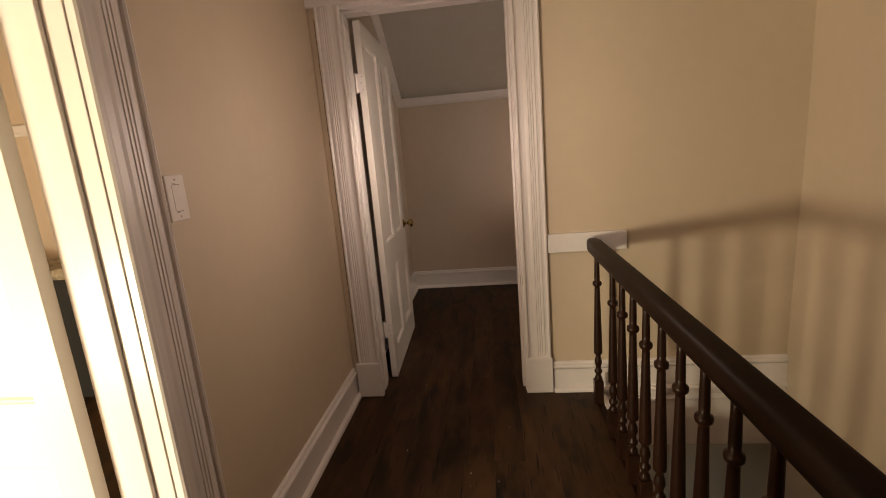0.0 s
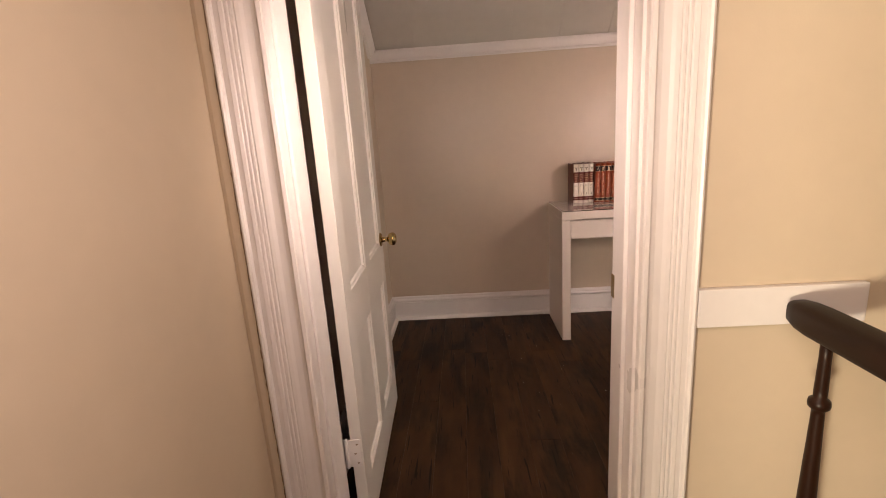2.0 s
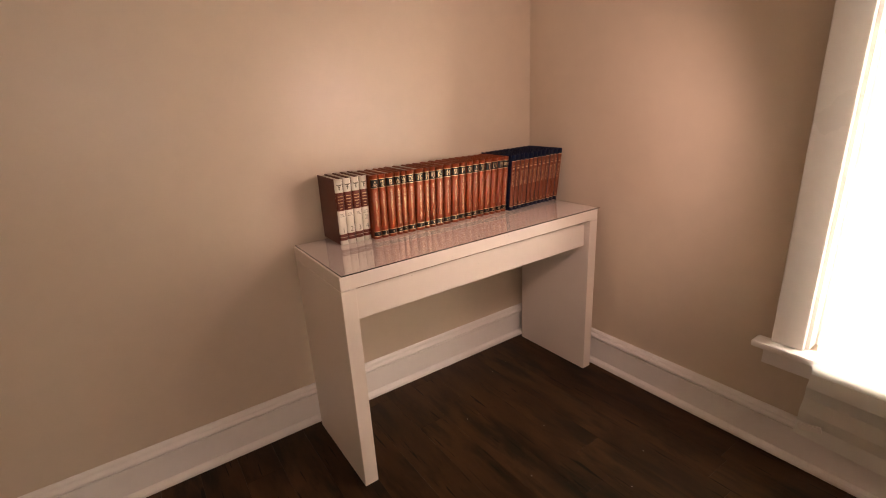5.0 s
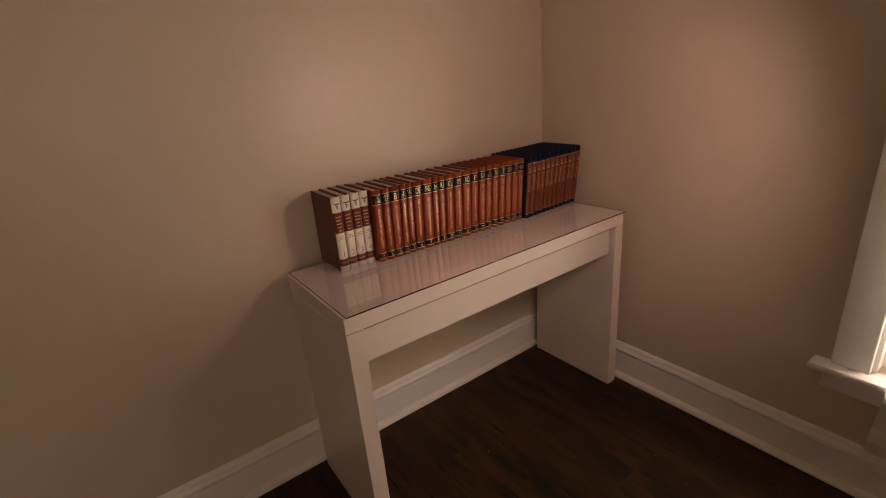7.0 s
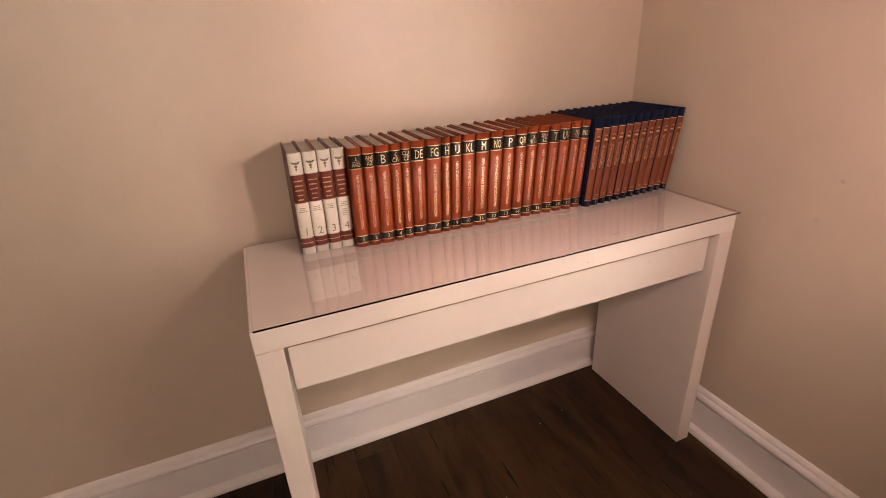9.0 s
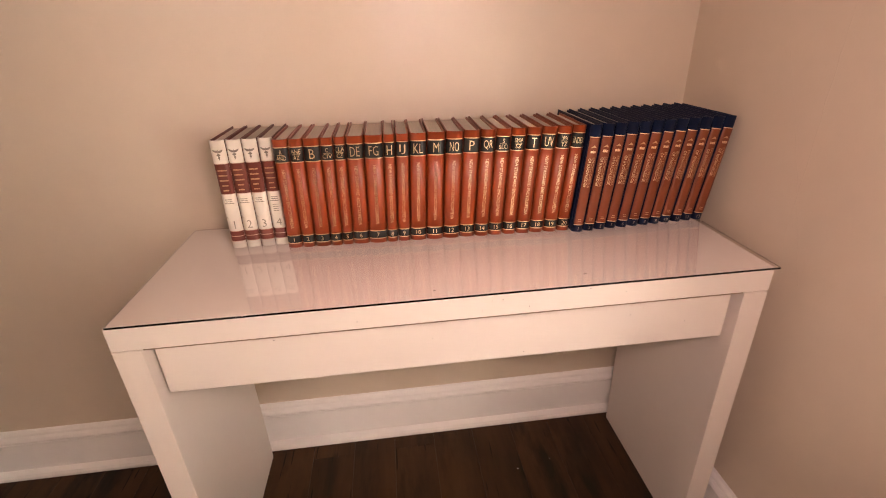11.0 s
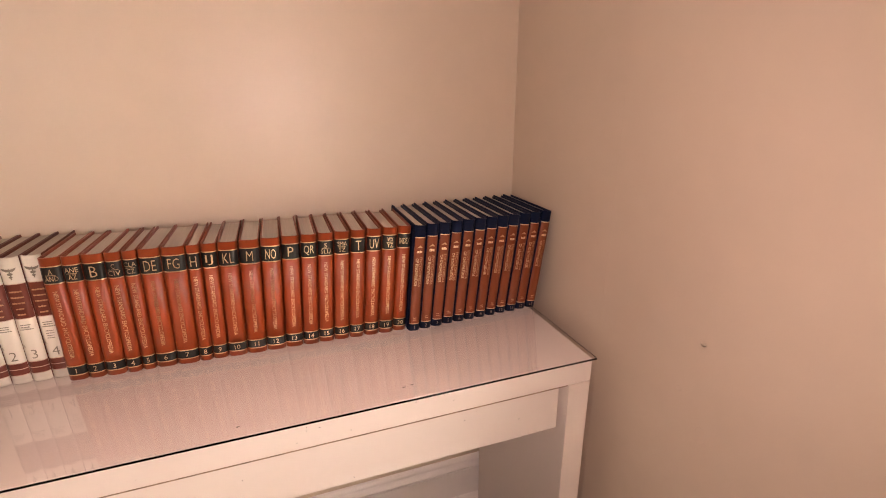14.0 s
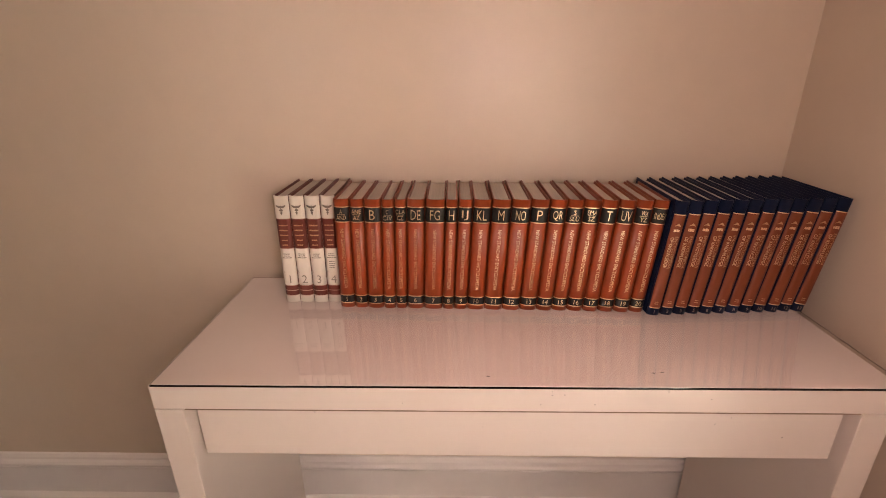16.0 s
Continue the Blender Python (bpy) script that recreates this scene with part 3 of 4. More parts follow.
for y0, y1, s0, s1 in ((LY0 - 0.02, LY0, LY0, LY0 + 0.012), (LY1, LY1 + 0.02, LY1 - 0.012, LY1)):
    box(bm, HL - 0.144, HL + 0.004, y0, y1, 0, LH, 0.002)
    box(bm, HL - 0.100, HL - 0.045, s0, s1, 0, LH, 0.003)
part("jamb", bm, TRIM, frame2)
bm = bmesh.new()
box(bm, HL, HL + 0.03, LY0 - 0.15, LY1 + 0.15, LH + 0.012, LH + 0.15, 0.003)
box(bm, HL - 0.143, HL + 0.003, LY0 - 0.02, LY1 + 0.02, LH, LH + 0.02)
part("head_casing", bm, TRIM, frame2)
panel_door("door_2", pose(-0.862, 0.385, 0.010, 0, 0, 180), 0.78, 1.965, "white panelled door of the side room, open and glaring", (1,))

# the side room behind it
bm = bmesh.new()
box(bm, -3.1, HL - 0.14, -2.2, 2.4, -0.10, -0.003)
struct("floor_side_room", bm, PLANK, "dark wooden floor of the side room")
bm = bmesh.new()
box(bm, -3.22, -3.1, -2.32, 2.52, 0, 2.6)
box(bm, -3.1, HL - 0.14, 2.4, 2.52, 0, 2.6)
box(bm, -3.1, HL - 0.14, -2.32, -2.2, 0, 2.6)
struct("wall_side_room", bm, WALL, "pale cream walls of the side room")
bm = bmesh.new()
box(bm, -3.1, HL - 0.14, -2.2, 2.4, 2.6, 2.68)
struct("ceiling_side_room", bm, CEIL, "plain ceiling of the side room")
bm = bmesh.new()
moulding(bm, CROWN, (-3.1, 2.4, 1.62), (HL - 0.14, 2.4, 1.62), (0, -1, 0))
struct("crown_moulding_side_room", bm, TRIM, "white crown moulding in the side room")

# ---- window of the book room ----
win = tagged(new("window_1"), "low white window with a flat casing and a blazing bright pane", "window", "", "structure")
bm = bmesh.new()
box(bm, XR - 0.020, XR, WY1 - 0.004, WY1 + 0.088, WZ0 - 0.005, WZ1 + 0.1, 0.003)
box(bm, XR - 0.020, XR, YD1 + 0.001, WY0 + 0.004, WZ0 - 0.005, WZ1 + 0.1, 0.003)
box(bm, XR - 0.020, XR, WY0 + 0.005, WY1 - 0.005, WZ1, WZ1 + 0.1, 0.003)
part("window_casing", bm, TRIM, win)
bm = bmesh.new()
box(bm, XR - 0.058, XR + 0.02, YD1 + 0.001, WY1 + 0.135, WZ0 - 0.030, WZ0 - 0.006, 0.008)
part("window_sill", bm, TRIM, win)
bm = bmesh.new()
box(bm, XR - 0.022, XR, YD1 + 0.001, WY1 + 0.105, WZ0 - 0.095, WZ0 - 0.031, 0.003)
part("apron", bm, TRIM, win)
bm = bmesh.new()
for y0, y1 in ((WY0, WY0 + 0.045), (WY1 - 0.045, WY1)):
    box(bm, XR + 0.05, XR + 0.09, y0, y1, WZ0, WZ1, 0.003)
    box(bm, XR - 0.002, XR + 0.05, y0 if y0 == WY0 else y1 - 0.015, y0 + 0.015 if y0 == WY0 else y1, WZ0, WZ1)
for z0, z1 in ((WZ0, WZ0 + 0.06), (0.93, 0.97), (WZ1 - 0.05, WZ1)):
    box(bm, XR + 0.052, XR + 0.088, WY0 + 0.04, WY1 - 0.04, z0, z1, 0.003)
part("sash", bm, TRIM, win)
for z0, z1 in ((WZ0 + 0.055, 0.935), (0.965, WZ1 - 0.045)):
    bm = bmesh.new()
    box(bm, XR + 0.068, XR + 0.072, WY0 + 0.04, WY1 - 0.04, z0, z1)
    o = part("pane", bm, GLASS, win)
    o.visible_shadow = False

# pleated shade that hangs in front of the sill
shade = place_thing("window_shade", pose(0, 0, 0), "cream pleated window shade sagging below the sill", "blind", "")
bm = bmesh.new()
P = []
zt = 1.52
k = 0
while zt - 0.044 * k > 0.12:
    P.append((XR - 0.066 - (0.012 if k % 2 else 0.0), zt - 0.044 * k))
    k += 1
rowsv = []
for i, (x, z) in enumerate(P):
    sag = 0.05 * max(0, 0.40 - z) / 0.2
    rowsv.append([bm.verts.new((x, WY1 - 0.052 + sag * 0.25, z)), bm.verts.new((x, WY0 + 0.02, z - sag * 0.5))])
for a, b in zip(rowsv, rowsv[1:]):
    bm.faces.new((a[0], a[1], b[1], b[0]))
part("fabric", bm, SHADE, shade)
bm = bmesh.new()
box(bm, XR - 0.095, XR - 0.062, WY0, WY1 - 0.06, 1.52, 1.548, 0.003)
part("headrail", bm, PLASTIC, shade)
# plain piece standing for the printed tag on the shade
bm = bmesh.new()
box(bm, -0.003, 0.003, -0.032, 0.032, -0.011, 0.011, 0.002)
box(bm, -0.0045, -0.0031, -0.022, -0.008, -0.006, 0.006)
part("shade_tag", bm, PLASTIC, shade, "small white tag with its print left out", pose(XR - 0.092, 2.482, 0.203, -14))

# ---- hall: chair rail, switch, banister ----
bm = bmesh.new()
box(bm, DX1 + 0.141, 0.757, YD0 - 0.020, YD0, 0.752, 0.846, 0.003)
struct("chair_rail", bm, TRIM, "short white rail board fixed to the wall behind the banister")

sw = place_thing("light_switch", pose(HL, 0.617, 1.226), "white rocker light switch plate on the hall wall", "light switch", "")
bm = bmesh.new()
box(bm, 0, 0.006, -0.0365, 0.0365, -0.060, 0.060, 0.003)
part("plate", bm, PLASTIC, sw)
bm = bmesh.new()
box(bm, 0.004, 0.0075, -0.0165, 0.0165, -0.033, 0.033, 0.001)
part("rocker", bm, PLASTIC, sw)
for z in (-0.0345, 0.0345, -0.0375, 0.0375):
    bm = bmesh.new()
    box(bm, 0.0058, 0.0064, -0.0135, 0.0135 if abs(z) < 0.036 else -0.002, z - 0.0006, z + 0.0006)
    part("rocker_gap", bm, SUBFLOOR, sw, "dark gap beside the rocker")
for z in (-0.048, 0.048):
    bm = bmesh.new()
    lathe(bm, [(0.003, 0), (0.003, 0.001)], Matrix.Translation((0.006, 0, z)) @ pose(0, 0, 0, 0, 90), 8)
    part("screw", bm, SILVER, sw)

ban = place_thing("banister", pose(0.589, 0, 0), "dark mahogany banister with turned balusters beside the stairs", "banister", "")
bm = bmesh.new()
ZR = 0.792
RP = []
for i in range(24):
    a = 2 * math.pi * i / 24
    RP.append((0.035 * math.copysign(abs(math.cos(a)) ** 0.62, math.cos(a)), ZR + 0.034 * math.copysign(abs(math.sin(a)) ** 0.55, math.sin(a))))
ends = [(-2.15, 1.0), (1.685, 1.0), (1.722, 0.93), (1.748, 0.78), (1.758, 0.55)]
rr = []
for y, s in ends:
    rr.append([bm.verts.new((x * s, y, ZR + 0.012 * (1 - s) + (z - ZR) * s)) for x, z in RP])
for a, b in zip(rr, rr[1:]):
    for i in range(24):
        j = (i + 1) % 24
        f = bm.faces.new((a[i], a[j], b[j], b[i]))
        f.smooth = True
bm.faces.new(rr[0])
bm.faces.new(rr[-1][::-1])
part("handrail", bm, RAILW, ban)
BP = [(0.016, 0.115), (0.019, 0.122), (0.017, 0.132), (0.012, 0.140), (0.013, 0.150), (0.019, 0.158), (0.019, 0.166), (0.012, 0.174), (0.013, 0.190), (0.018, 0.205), (0.017, 0.220), (0.012, 0.236), (0.012, 0.246), (0.020, 0.254), (0.0205, 0.262), (0.020, 0.30), (0.0175, 0.40), (0.0145, 0.50), (0.0125, 0.575), (0.0125, 0.584), (0.020, 0.590), (0.0215, 0.598), (0.020, 0.606), (0.0125, 0.612), (0.013, 0.63), (0.0115, 0.70), (0.0115, 0.745)]
BP = [(r, z * 1.033) for r, z in BP]
ys_b = [1.658] + [1.372 - 0.1405 * i for i in range(24)]
me_b = None
for y in ys_b:
    if me_b is None:
        bm = bmesh.new()
        lathe(bm, BP, Matrix(), 14)
        box(bm, -0.021, 0.021, -0.021, 0.021, -0.006, 0.120, 0.002)
        o = part("baluster", bm, BALW, ban)
        me_b = o.data
    else:
        o = new("baluster", me_b)
        o.parent = ban
    o.location = (0, y, 0)

# side room: dark box with a blanket, seen through the gap of the door
chest = place_thing("storage_box", pose(-2.55, 2.08, 0), "black storage chest standing on the floor", "chest", "")
bm = bmesh.new()
box(bm, -0.45, 0.30, -0.25, 0.25, 0, 0.74, 0.01)
part("body", bm, DARKBOX, chest)
bm = bmesh.new()
bmesh.ops.create_grid(bm, x_segments=14, y_segments=10, size=0.5)
for v in bm.verts:
    v.co.z = 0.02 + 0.05 * noise.noise(v.co * 6) + 0.03
    v.co.x *= 0.68
    v.co.y *= 0.46
geom = bmesh.ops.extrude_face_region(bm, geom=bm.faces[:])
for v in geom["geom"]:
    if isinstance(v, bmesh.types.BMVert):
        v.co.z = 0.0
for f in bm.faces:
    f.smooth = True
bl = part("blanket", bm, CLOTH, None, "", pose(-2.625, 2.08, 0.741))
tagged(bl, "speckled grey and tan blanket folded on the box", "blanket")

# ---- desk ----
desk = place_thing("desk", pose(0.40, 3.352, 0), "white lacquered dressing table with one wide drawer", "desk", "")
DW, DD = 1.20, 0.415
bm = bmesh.new()
box(bm, 0, DW, 0, DD, 0.7335, 0.7800, 0.0015)
tabletop = part("tabletop", bm, DESK, desk)
# dark strip put in for the shade line between tabletop and drawer
bm = bmesh.new()
box(bm, 0.052, DW - 0.052, -0.0004, 0.012, 0.7321, 0.7333)
part("shade_line", bm, CAULK_SHADOW, tabletop, "thin brown strip drawn as the shade line under the desk top")
for x0, x1 in ((0, 0.049), (DW - 0.049, DW)):
    bm = bmesh.new()
    box(bm, x0, x1, 0, DD, 0, 0.7318, 0.0015)
    part("side_panel", bm, DESK, desk)
bm = bmesh.new()
box(bm, 0.056, DW - 0.056, 0.022, 0.040, 0.618, 0.7245, 0.0015)
box(bm, 0.066, DW - 0.066, 0.040, 0.37, 0.630, 0.640)
box(bm, 0.066, 0.078, 0.040, 0.37, 0.640, 0.725)
box(bm, DW - 0.078, DW - 0.066, 0.040, 0.37, 0.640, 0.725)
part("drawer", bm, DESK, desk)
bm = bmesh.new()
box(bm, 0.050, DW - 0.050, DD - 0.018, DD - 0.002, 0.625, 0.732)
part("back_rail", bm, DESK, desk)
bm = bmesh.new()
box(bm, 0.006, DW + 0.008, -0.004, DD, 0.7805, 0.7845, 0.0008)
gl = part("glass_sheet", bm, PLATE, None, "", pose(0.40, 3.352, 0))
tagged(gl, "clear glass sheet lying on the white desk top", "glass sheet")
gl.visible_shadow = False
ZT = 0.785

# ---- books ----
BULGE, H = 0.0062, 0.237


def book_place(x_right, front, w, turn):
    """The row leans to the right, the more the nearer it comes to the wall; each book stands on its right lower edge."""
    lean = 0.6 + 7.4 * max(0.0, (x_right - 0.56) / 1.05) ** 1.3
    return pose(x_right, front, ZT, 0, lean, turn) @ pose(-w / 2, 0, 0)


def arc(w, bulge, off, seg=10):
    pts = []
    for i in range(seg + 1):
        u = -1 + 2 * i / seg
        pts.append((u * w / 2, bulge * abs(u) ** 3.4 + off))
    return pts


def spine_band(bm, w, bulge, z0, z1, proud, full=0.0):
    b2 = bulge * (w / full) ** 3.4 if full else bulge
    a, b = arc(w, b2, -proud), arc(w, b2, 0.0012)
    prism(bm, a + b[::-1], z0, z1)


def book_body(o, w, h, d, spine_mat, board_mat, bulge=BULGE):
    bm = bmesh.new()
    a, b = arc(w, bulge, 0.0), arc(w - 0.003, bulge, 0.003)
    prism(bm, a + b[::-1], 0, h)
    for f in bm.faces:
        f.smooth = len(f.verts) == 4 and abs(f.normal.z) < 0.5
    part("spine", bm, spine_mat, o)
    for x0, x1 in ((-w / 2, -w / 2 + 0.0028), (w / 2 - 0.0028, w / 2)):
        bm = bmesh.new()
        box(bm, x0, x1, bulge + 0.0031, d, 0, h, 0.0008)
        part("cover_board", bm, board_mat, o)
    bm = bmesh.new()
    box(bm, -w / 2 + 0.003, w / 2 - 0.003, 0.0105, d - 0.004, 0.004, h - 0.005)
    part("page_block", bm, PAGES, o)


def letter(o, words, w, h, x, z, material, turned=False, y=-0.0006, name="lettering", width=0.0):
    me = text_mesh(words, w, h, material, BULGE / (width / 2) ** 3.4 if width else 0.0)
    t = new(name, me)
    t.parent = o
    t.matrix_basis = pose(x, y, z, 90) @ (pose(0, 0, 0, 0, 0, -90) if turned else Matrix())
    return t


rbar = random.Random(3)


def bars(o, rows, material, bulge, name="small_print"):
    bm = bmesh.new()
    words = []
    for x0, x1, z0, z1 in rows:
        a = x0
        while a < x1 - 0.0006:
            b = min(a + rbar.uniform(0.0018, 0.0048), x1)
            words.append((a, b, z0, z1 - (z1 - z0) * rbar.uniform(0.1, 0.35)))
            a = b + 0.0007
    for x0, x1, z0, z1 in words:
        k = 2
        for i in range(k):
            a, b = x0 + (x1 - x0) * i / k, x0 + (x1 - x0) * (i + 1) / k
            off = bulge * abs((a + b) / 0.029) ** 3.4
            box(bm, a, b, off - 0.0009, off + 0.0006, z0, z1)
    part(name, bm, material, o)


rb = random.Random(4)
x = 0.531
# four ivory medical volumes
for num in range(4):
    w = 0.0310
    o = place_thing("book", book_place(x + w, 3.636 + rb.uniform(-.001, .001), w, rb.uniform(-0.6, 0.6)), "ivory and maroon medical volume %d with a small emblem" % (num + 1), "book", "ivory volumes")
    book_body(o, w - 0.0010, H, 0.165, CREAM, MAROON)
    for z0, z1 in ((0.525, 0.80), (0.07, 0.17)):
        bm = bmesh.new()
        spine_band(bm, w - 0.0013, BULGE, z0 * H, z1 * H, 0.0004)
        part("maroon_band", bm, MAROON, o)
    for z in (0.525, 0.80, 0.07, 0.17, 0.12):
        bm = bmesh.new()
        spine_band(bm, w - 0.0017, BULGE, z * H - 0.0006, z * H + 0.0006, 0.0008)
        part("foil_line", bm, SILVER, o)
    letter(o, str(num + 1), 0, 0.0175, 0.001, 0.232 * H, GREYINK)
    bars(o, [(-0.009, 0.009, H * z, H * z + 0.0032) for z in (0.735, 0.69, 0.645)] + [(-0.006, 0.006, H * z, H * z + 0.0032) for z in (0.60, 0.555)], GOLD_DIM, BULGE)
    lines = [(-0.007, 0.007, H * 0.472, H * 0.472 + 0.0018), (-0.0065, 0.0065, H * 0.454, H * 0.454 + 0.0018), (-0.0095, 0.0095, H * 0.436, H * 0.436 + 0.0018)]
    if num == 3:
        lines += [(-0.006, 0.006, H * z, H * z + 0.0014) for z in (0.40, 0.38, 0.36, 0.34)]
    bars(o, lines, GREYINK, BULGE)
    bm = bmesh.new()
    ze = 0.885 * H
    box(bm, -0.0007, 0.0007, -0.001, 0.0004, ze - 0.012, ze + 0.008)
    EM = Matrix(((1, 0, 0, 0), (0, 0, -1, 0), (0, 1, 0, ze + 0.002), (0, 0, 0, 1)))
    for sg in (-1, 1):
        for shape in ([(0, 0.001), (0.004, 0.0005), (0.0085, 0.0035), (0.0100, 0.0072), (0.004, 0.0052), (0, 0.0042)], [(0, -0.001), (0.0040, -0.003), (0.0030, -0.0055), (0, -0.0065)], [(0, -0.0070), (0.0026, -0.0088), (0.0016, -0.0108), (0, -0.0120)]):
            prism(bm, [(sg * a, b) for a, b in shape][::sg], -0.0004, 0.001, EM)
    part("emblem", bm, GREYINK, o)
    x += w

# twenty rust-red volumes
TITLES = ["A|AND", "ANE|AZ", "B", "C|CIV", "CLA|CZ", "DE", "FG", "H", "IJ", "KL", "M", "NO", "P", "QR", "S|SLU", "SMA|SZ", "T", "UV", "WX|YZ", "INDEX"]
WID = [29, 26, 31, 23.5, 22, 32.5, 36, 22, 25.5, 32.5, 34, 33.5, 32, 29, 28.5, 29, 28.5, 29, 28.5, 27]
x0, x1 = 0.656, 1.286
scale_w = (x1 - x0) / sum(WID)
x = x0
for num, (ti, wi) in enumerate(zip(TITLES, WID)):
    w = wi * scale_w
    front = 3.612 - 0.022 * num / 19 + rb.uniform(-.0015, .0015)
    o = place_thing("book", book_place(x + w, front, w, rb.uniform(-0.5, 0.5)), "rust-red encyclopedia volume %d with black and gold spine labels" % (num + 1), "book", "rust-red volumes")
    book_body(o, w - 0.0014, H - 0.001, 0.170, RED, RED)
    bm = bmesh.new()
    spine_band(bm, w - 0.0017, BULGE, 0.805 * H, 0.925 * H, 0.0004)
    lab = part("title_label", bm, BLACK, o)
    bm = bmesh.new()
    spine_band(bm, w - 0.0017, BULGE, 0.050 * H, 0.115 * H, 0.0004)
    nlab = part("number_label", bm, BLACK, o)
    for z in (0.800, 0.930, 0.045, 0.120):
        bm = bmesh.new()
        spine_band(bm, w - 0.0017, BULGE, z * H - 0.0008, z * H + 0.0008, 0.0007)
        part("gold_line", bm, GOLD, o)
    words = ti.split("|")
    if len(words) == 1:
        n_ = len(words[0])
        lw = {1: 0.0115, 2: 0.019, 5: 0.022}[n_]
        if words[0] == "T" or words[0] == "B" or words[0] == "P" or words[0] == "H":
            lw = 0.0105
        if words[0] == "IJ":
            lw = 0.0125
        letter(lab, words[0], min(lw, w * 0.78), 0.0195 if n_ < 3 else 0.0125, 0, 0.865 * H, GOLD, y=-0.0009, width=w)
    else:
        for k, s in enumerate(words):
            letter(lab, s, min(0.0066 * len(s) - (0.001 if len(s) > 1 else 0.0015), w * 0.78), 0.0085, 0, (0.892 - 0.053 * k) * H, GOLD, y=-0.0009, width=w)
        bm = bmesh.new()
        box(bm, -0.0075, 0.0075, -0.001, 0.0004, 0.8645 * H, 0.8665 * H)
        part("title_rule", bm, GOLD, lab)
    letter(o, "NEW STANDARD ENCYCLOPEDIA", 0.130, 0.0068, 0, 0.465 * H, GOLD, True)
    letter(nlab, str(num + 1), 0, 0.0090, 0, 0.0825 * H, GOLD, y=-0.0009, width=w)
    x += w

# twelve navy and copper volumes
VOLS = [1, 2, 3, 5, 6, 7, 8, 9, 10, 11, 12, 13]
x0, x1 = 1.287, 1.612
w = (x1 - x0) / len(VOLS)
x = x0
for i, num in enumerate(VOLS):
    wi = w
    front = 3.578 + 0.016 * i / 11 + rb.uniform(-.001, .001)
    o = place_thing("book", book_place(x + wi, front, wi, rb.uniform(-0.5, 0.5)), "navy and copper encyclopedia volume %d with gold lettering" % num, "book", "navy volumes")
    book_body(o, wi - 0.0014, H + 0.001, 0.205, BLUE, BLUE)
    bm = bmesh.new()
    spine_band(bm, wi * 0.80, BULGE, 0.072 * H, 0.895 * H, 0.0005, wi)
    pan = part("spine_panel", bm, COPPER, o)
    for z in (0.072, 0.895):
        bm = bmesh.new()
        spine_band(bm, wi * 0.81, BULGE, z * H - 0.0008, z * H + 0.0008, 0.0008, wi)
        part("gold_line", bm, GOLD, o)
    letter(pan, "ENCYCLOPEDIA", 0.066, 0.0058, 0.0040, 0.575 * H, GOLD_DIM, True, y=-0.0004)
    letter(pan, "OF KNOWLEDGE", 0.062, 0.0066, -0.0042, 0.575 * H, GOLD, True, y=-0.0008)
    letter(o, str(num), 0, 0.0068, 0, 0.035 * H, SILVER)
    bm = bmesh.new()
    ze = 0.80 * H
    prism(bm, [(-0.0060, 0), (-0.001, 0.0012), (0.0060, 0), (0.003, 0.0035), (0.0005, 0.0058), (-0.002, 0.0035)], -0.0004, 0.0012, Matrix(((1, 0, 0, 0), (0, 0, -1, 0), (0, 1, 0, ze), (0, 0, 0, 1))))
    part("emblem", bm, GOLD_DIM, o)
    bars(o, [(-0.0055, 0.0055, H * 0.755, H * 0.755 + BULGE)], GOLD, BULGE)
    bars(o, [(-0.004, 0.003, H * 0.125, H * 0.125 + 0.0016), (-0.004, 0.0035, H * 0.107, H * 0.107 + 0.0016)], GOLD_DIM, BULGE, "range_print")
    x += wi

# ---- specks of paint and dust on the floor, small chips on the desk front ----
rf = random.Random(21)
bm = bmesh.new()
for i in range(95):
    fx, fy = rf.uniform(-0.6, 1.5), rf.uniform(1.4, 3.7)
    if i % 3 == 0:
        fx, fy = rf.gauss(0.66, 0.13), rf.gauss(2.71, 0.09)
    if i % 7 == 0:
        fx, fy = rf.uniform(-0.55, 0.5), rf.uniform(-0.3, 1.7)
    r = rf.uniform(0.0008, 0.0030) if i % 9 else rf.uniform(0.003, 0.0055)
    vs = [bm.verts.new((fx + r * rf.uniform(0.5, 1.2) * math.cos(k * 1.05), fy + r * rf.uniform(0.5, 1.2) * math.sin(k * 1.05), 0.0006)) for k in range(6)]
    bm.faces.new(vs)
o = part("paint_specks", bm, FLECK)
tagged(o, "tiny pale paint specks scattered over the dark floor", "specks", "", "stuff")
bm = bmesh.new()
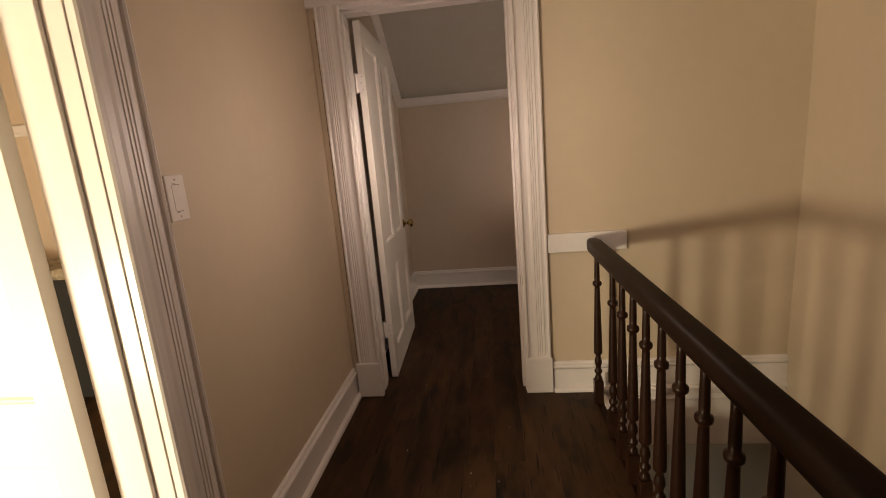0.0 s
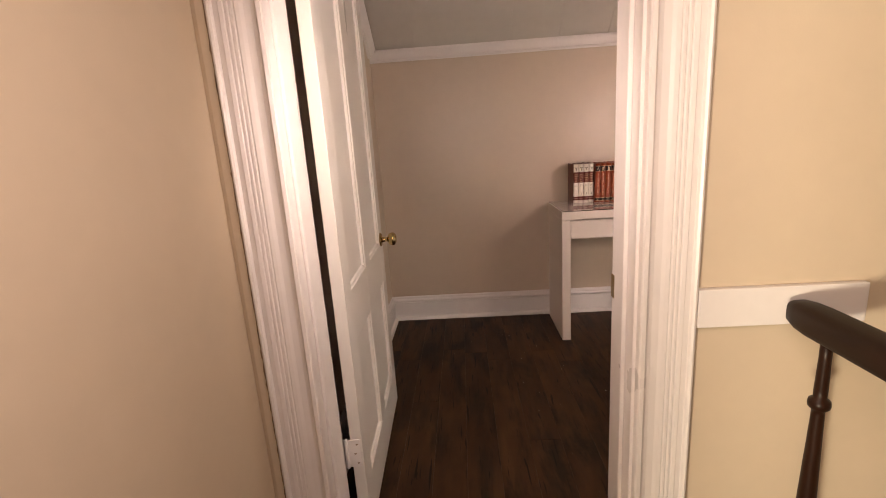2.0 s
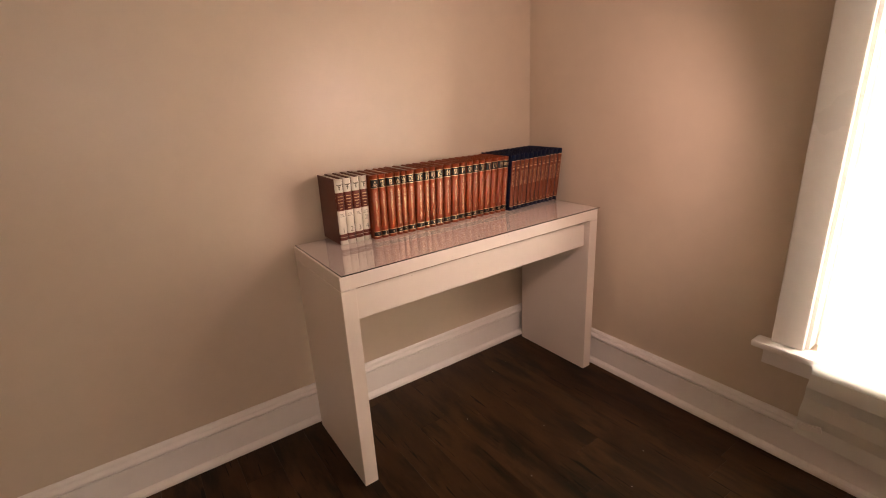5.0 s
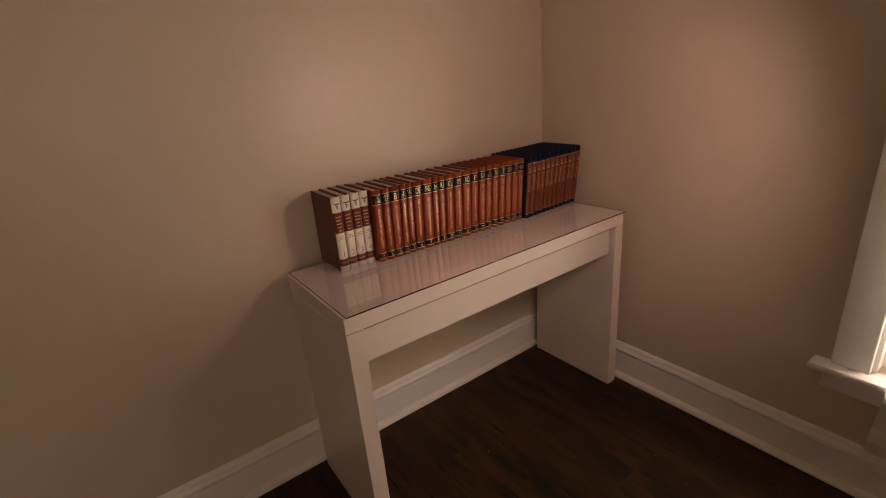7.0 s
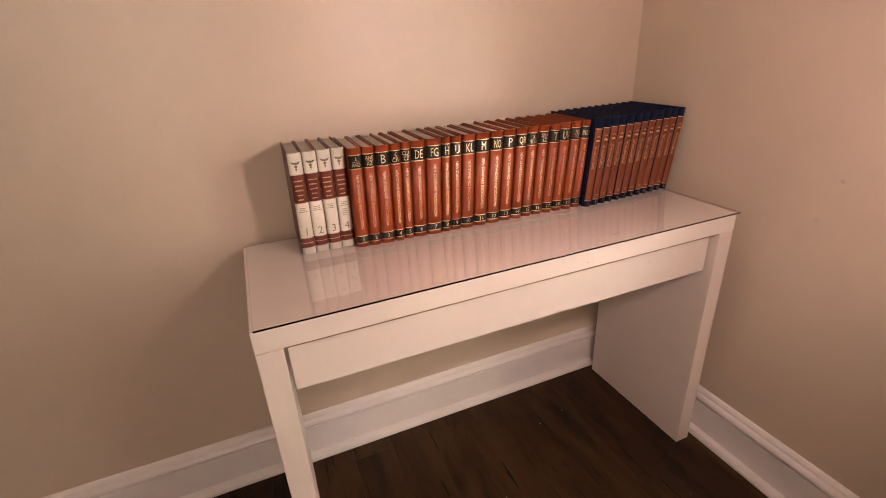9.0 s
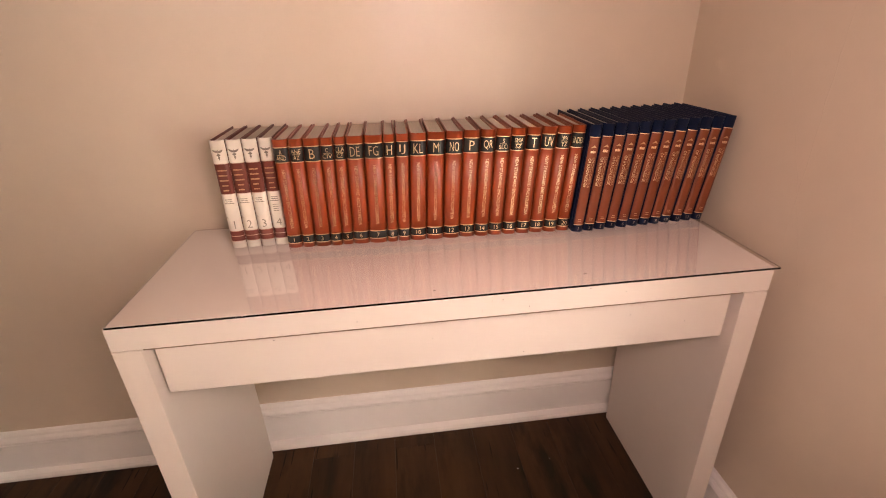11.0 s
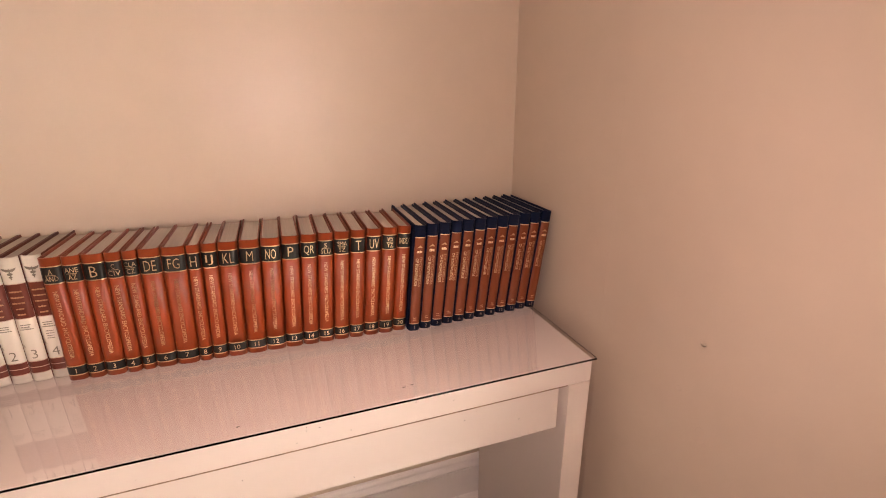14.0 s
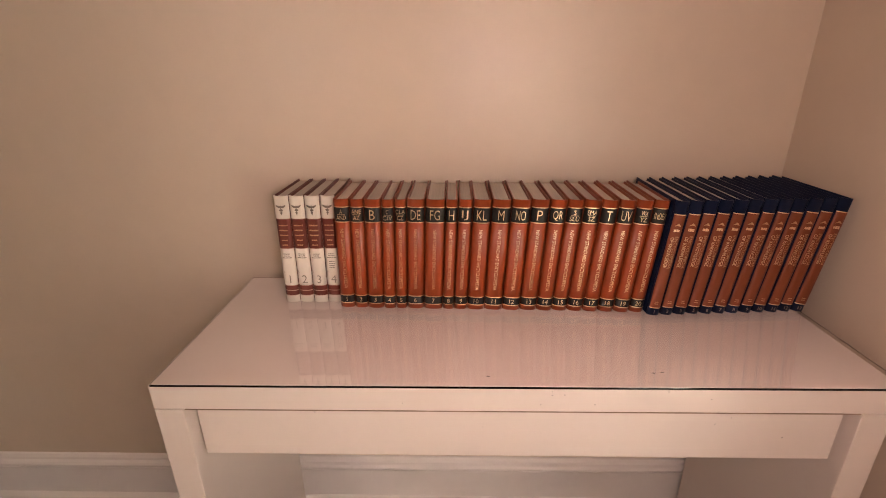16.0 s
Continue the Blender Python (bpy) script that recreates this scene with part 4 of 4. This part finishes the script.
for i in range(16):
    fx, fz = rf.uniform(0.5, 1.5), rf.uniform(0.625, 0.775)
    r = rf.uniform(0.0006, 0.0016)
    fy = 3.3514 if fz > 0.735 else 3.3735
    if 0.726 < fz < 0.736:
        continue
    bm.faces.new([bm.verts.new((fx + r * rf.uniform(0.5, 1.6) * math.cos(k * 1.05), fy, fz + r * rf.uniform(0.4, 1.0) * math.sin(k * 1.05))) for k in range(6)])
for fx, fy in ((1.226, 3.386), (1.241, 3.388), (0.955, 3.375)):
    bm.faces.new([bm.verts.new((fx + 0.004 * rf.uniform(0.5, 1.2) * math.cos(k * 1.05), fy + 0.0016 * rf.uniform(0.5, 1.2) * math.sin(k * 1.05), 0.7849)) for k in range(6)])
o = part("desk_chips", bm, SLOT)
tagged(o, "tiny dark chips and scuffs on the white desk", "scuffs", "", "stuff")

# ---- floor planks ----
rp = random.Random(11)
PW, PL = 0.128, 1.21
shared = {}


def plank(x0, x1, y0, y1):
    key = (round(x1 - x0, 4), round(y1 - y0, 4))
    o = None
    if key not in shared:
        bm = bmesh.new()
        g, c = 0.00015, 0.0004
        a, b = key[0] / 2 - g, key[1] / 2 - g
        lo = [bm.verts.new((sx * a, sy * b, -0.009)) for sx, sy in ((-1, -1), (1, -1), (1, 1), (-1, 1))]
        md = [bm.verts.new((sx * a, sy * b, -c)) for sx, sy in ((-1, -1), (1, -1), (1, 1), (-1, 1))]
        hi = [bm.verts.new((sx * (a - c), sy * (b - c), 0)) for sx, sy in ((-1, -1), (1, -1), (1, 1), (-1, 1))]
        for i in range(4):
            j = (i + 1) % 4
            bm.faces.new((lo[i], lo[j], md[j], md[i]))
            bm.faces.new((md[i], md[j], hi[j], hi[i]))
        bm.faces.new(hi)
        o = part("plank", bm, PLANK, floor)
        shared[key] = o.data
    else:
        o = new("plank", shared[key])
        o.parent = floor
    o.location = ((x0 + x1) / 2, (y0 + y1) / 2, 0)


xx = XL - 0.012
while xx < XR:
    xa, xb = max(xx, XL), min(xx + PW, XR)
    top = YB
    yy = -2.2 - rp.uniform(0, PL)
    while yy < top:
        ya, yb = max(yy, -2.2), min(yy + PL, top)
        if xb > 0.580:
            if xa < 0.56 and ya < YD1 - 0.03:
                plank(xa, 0.579, ya, min(yb, YD1))
            ya = max(ya, YD1)
        if yb - ya > 0.03 and xb - xa > 0.01:
            plank(xa, xb, ya, yb)
        yy += PL
    xx += PW
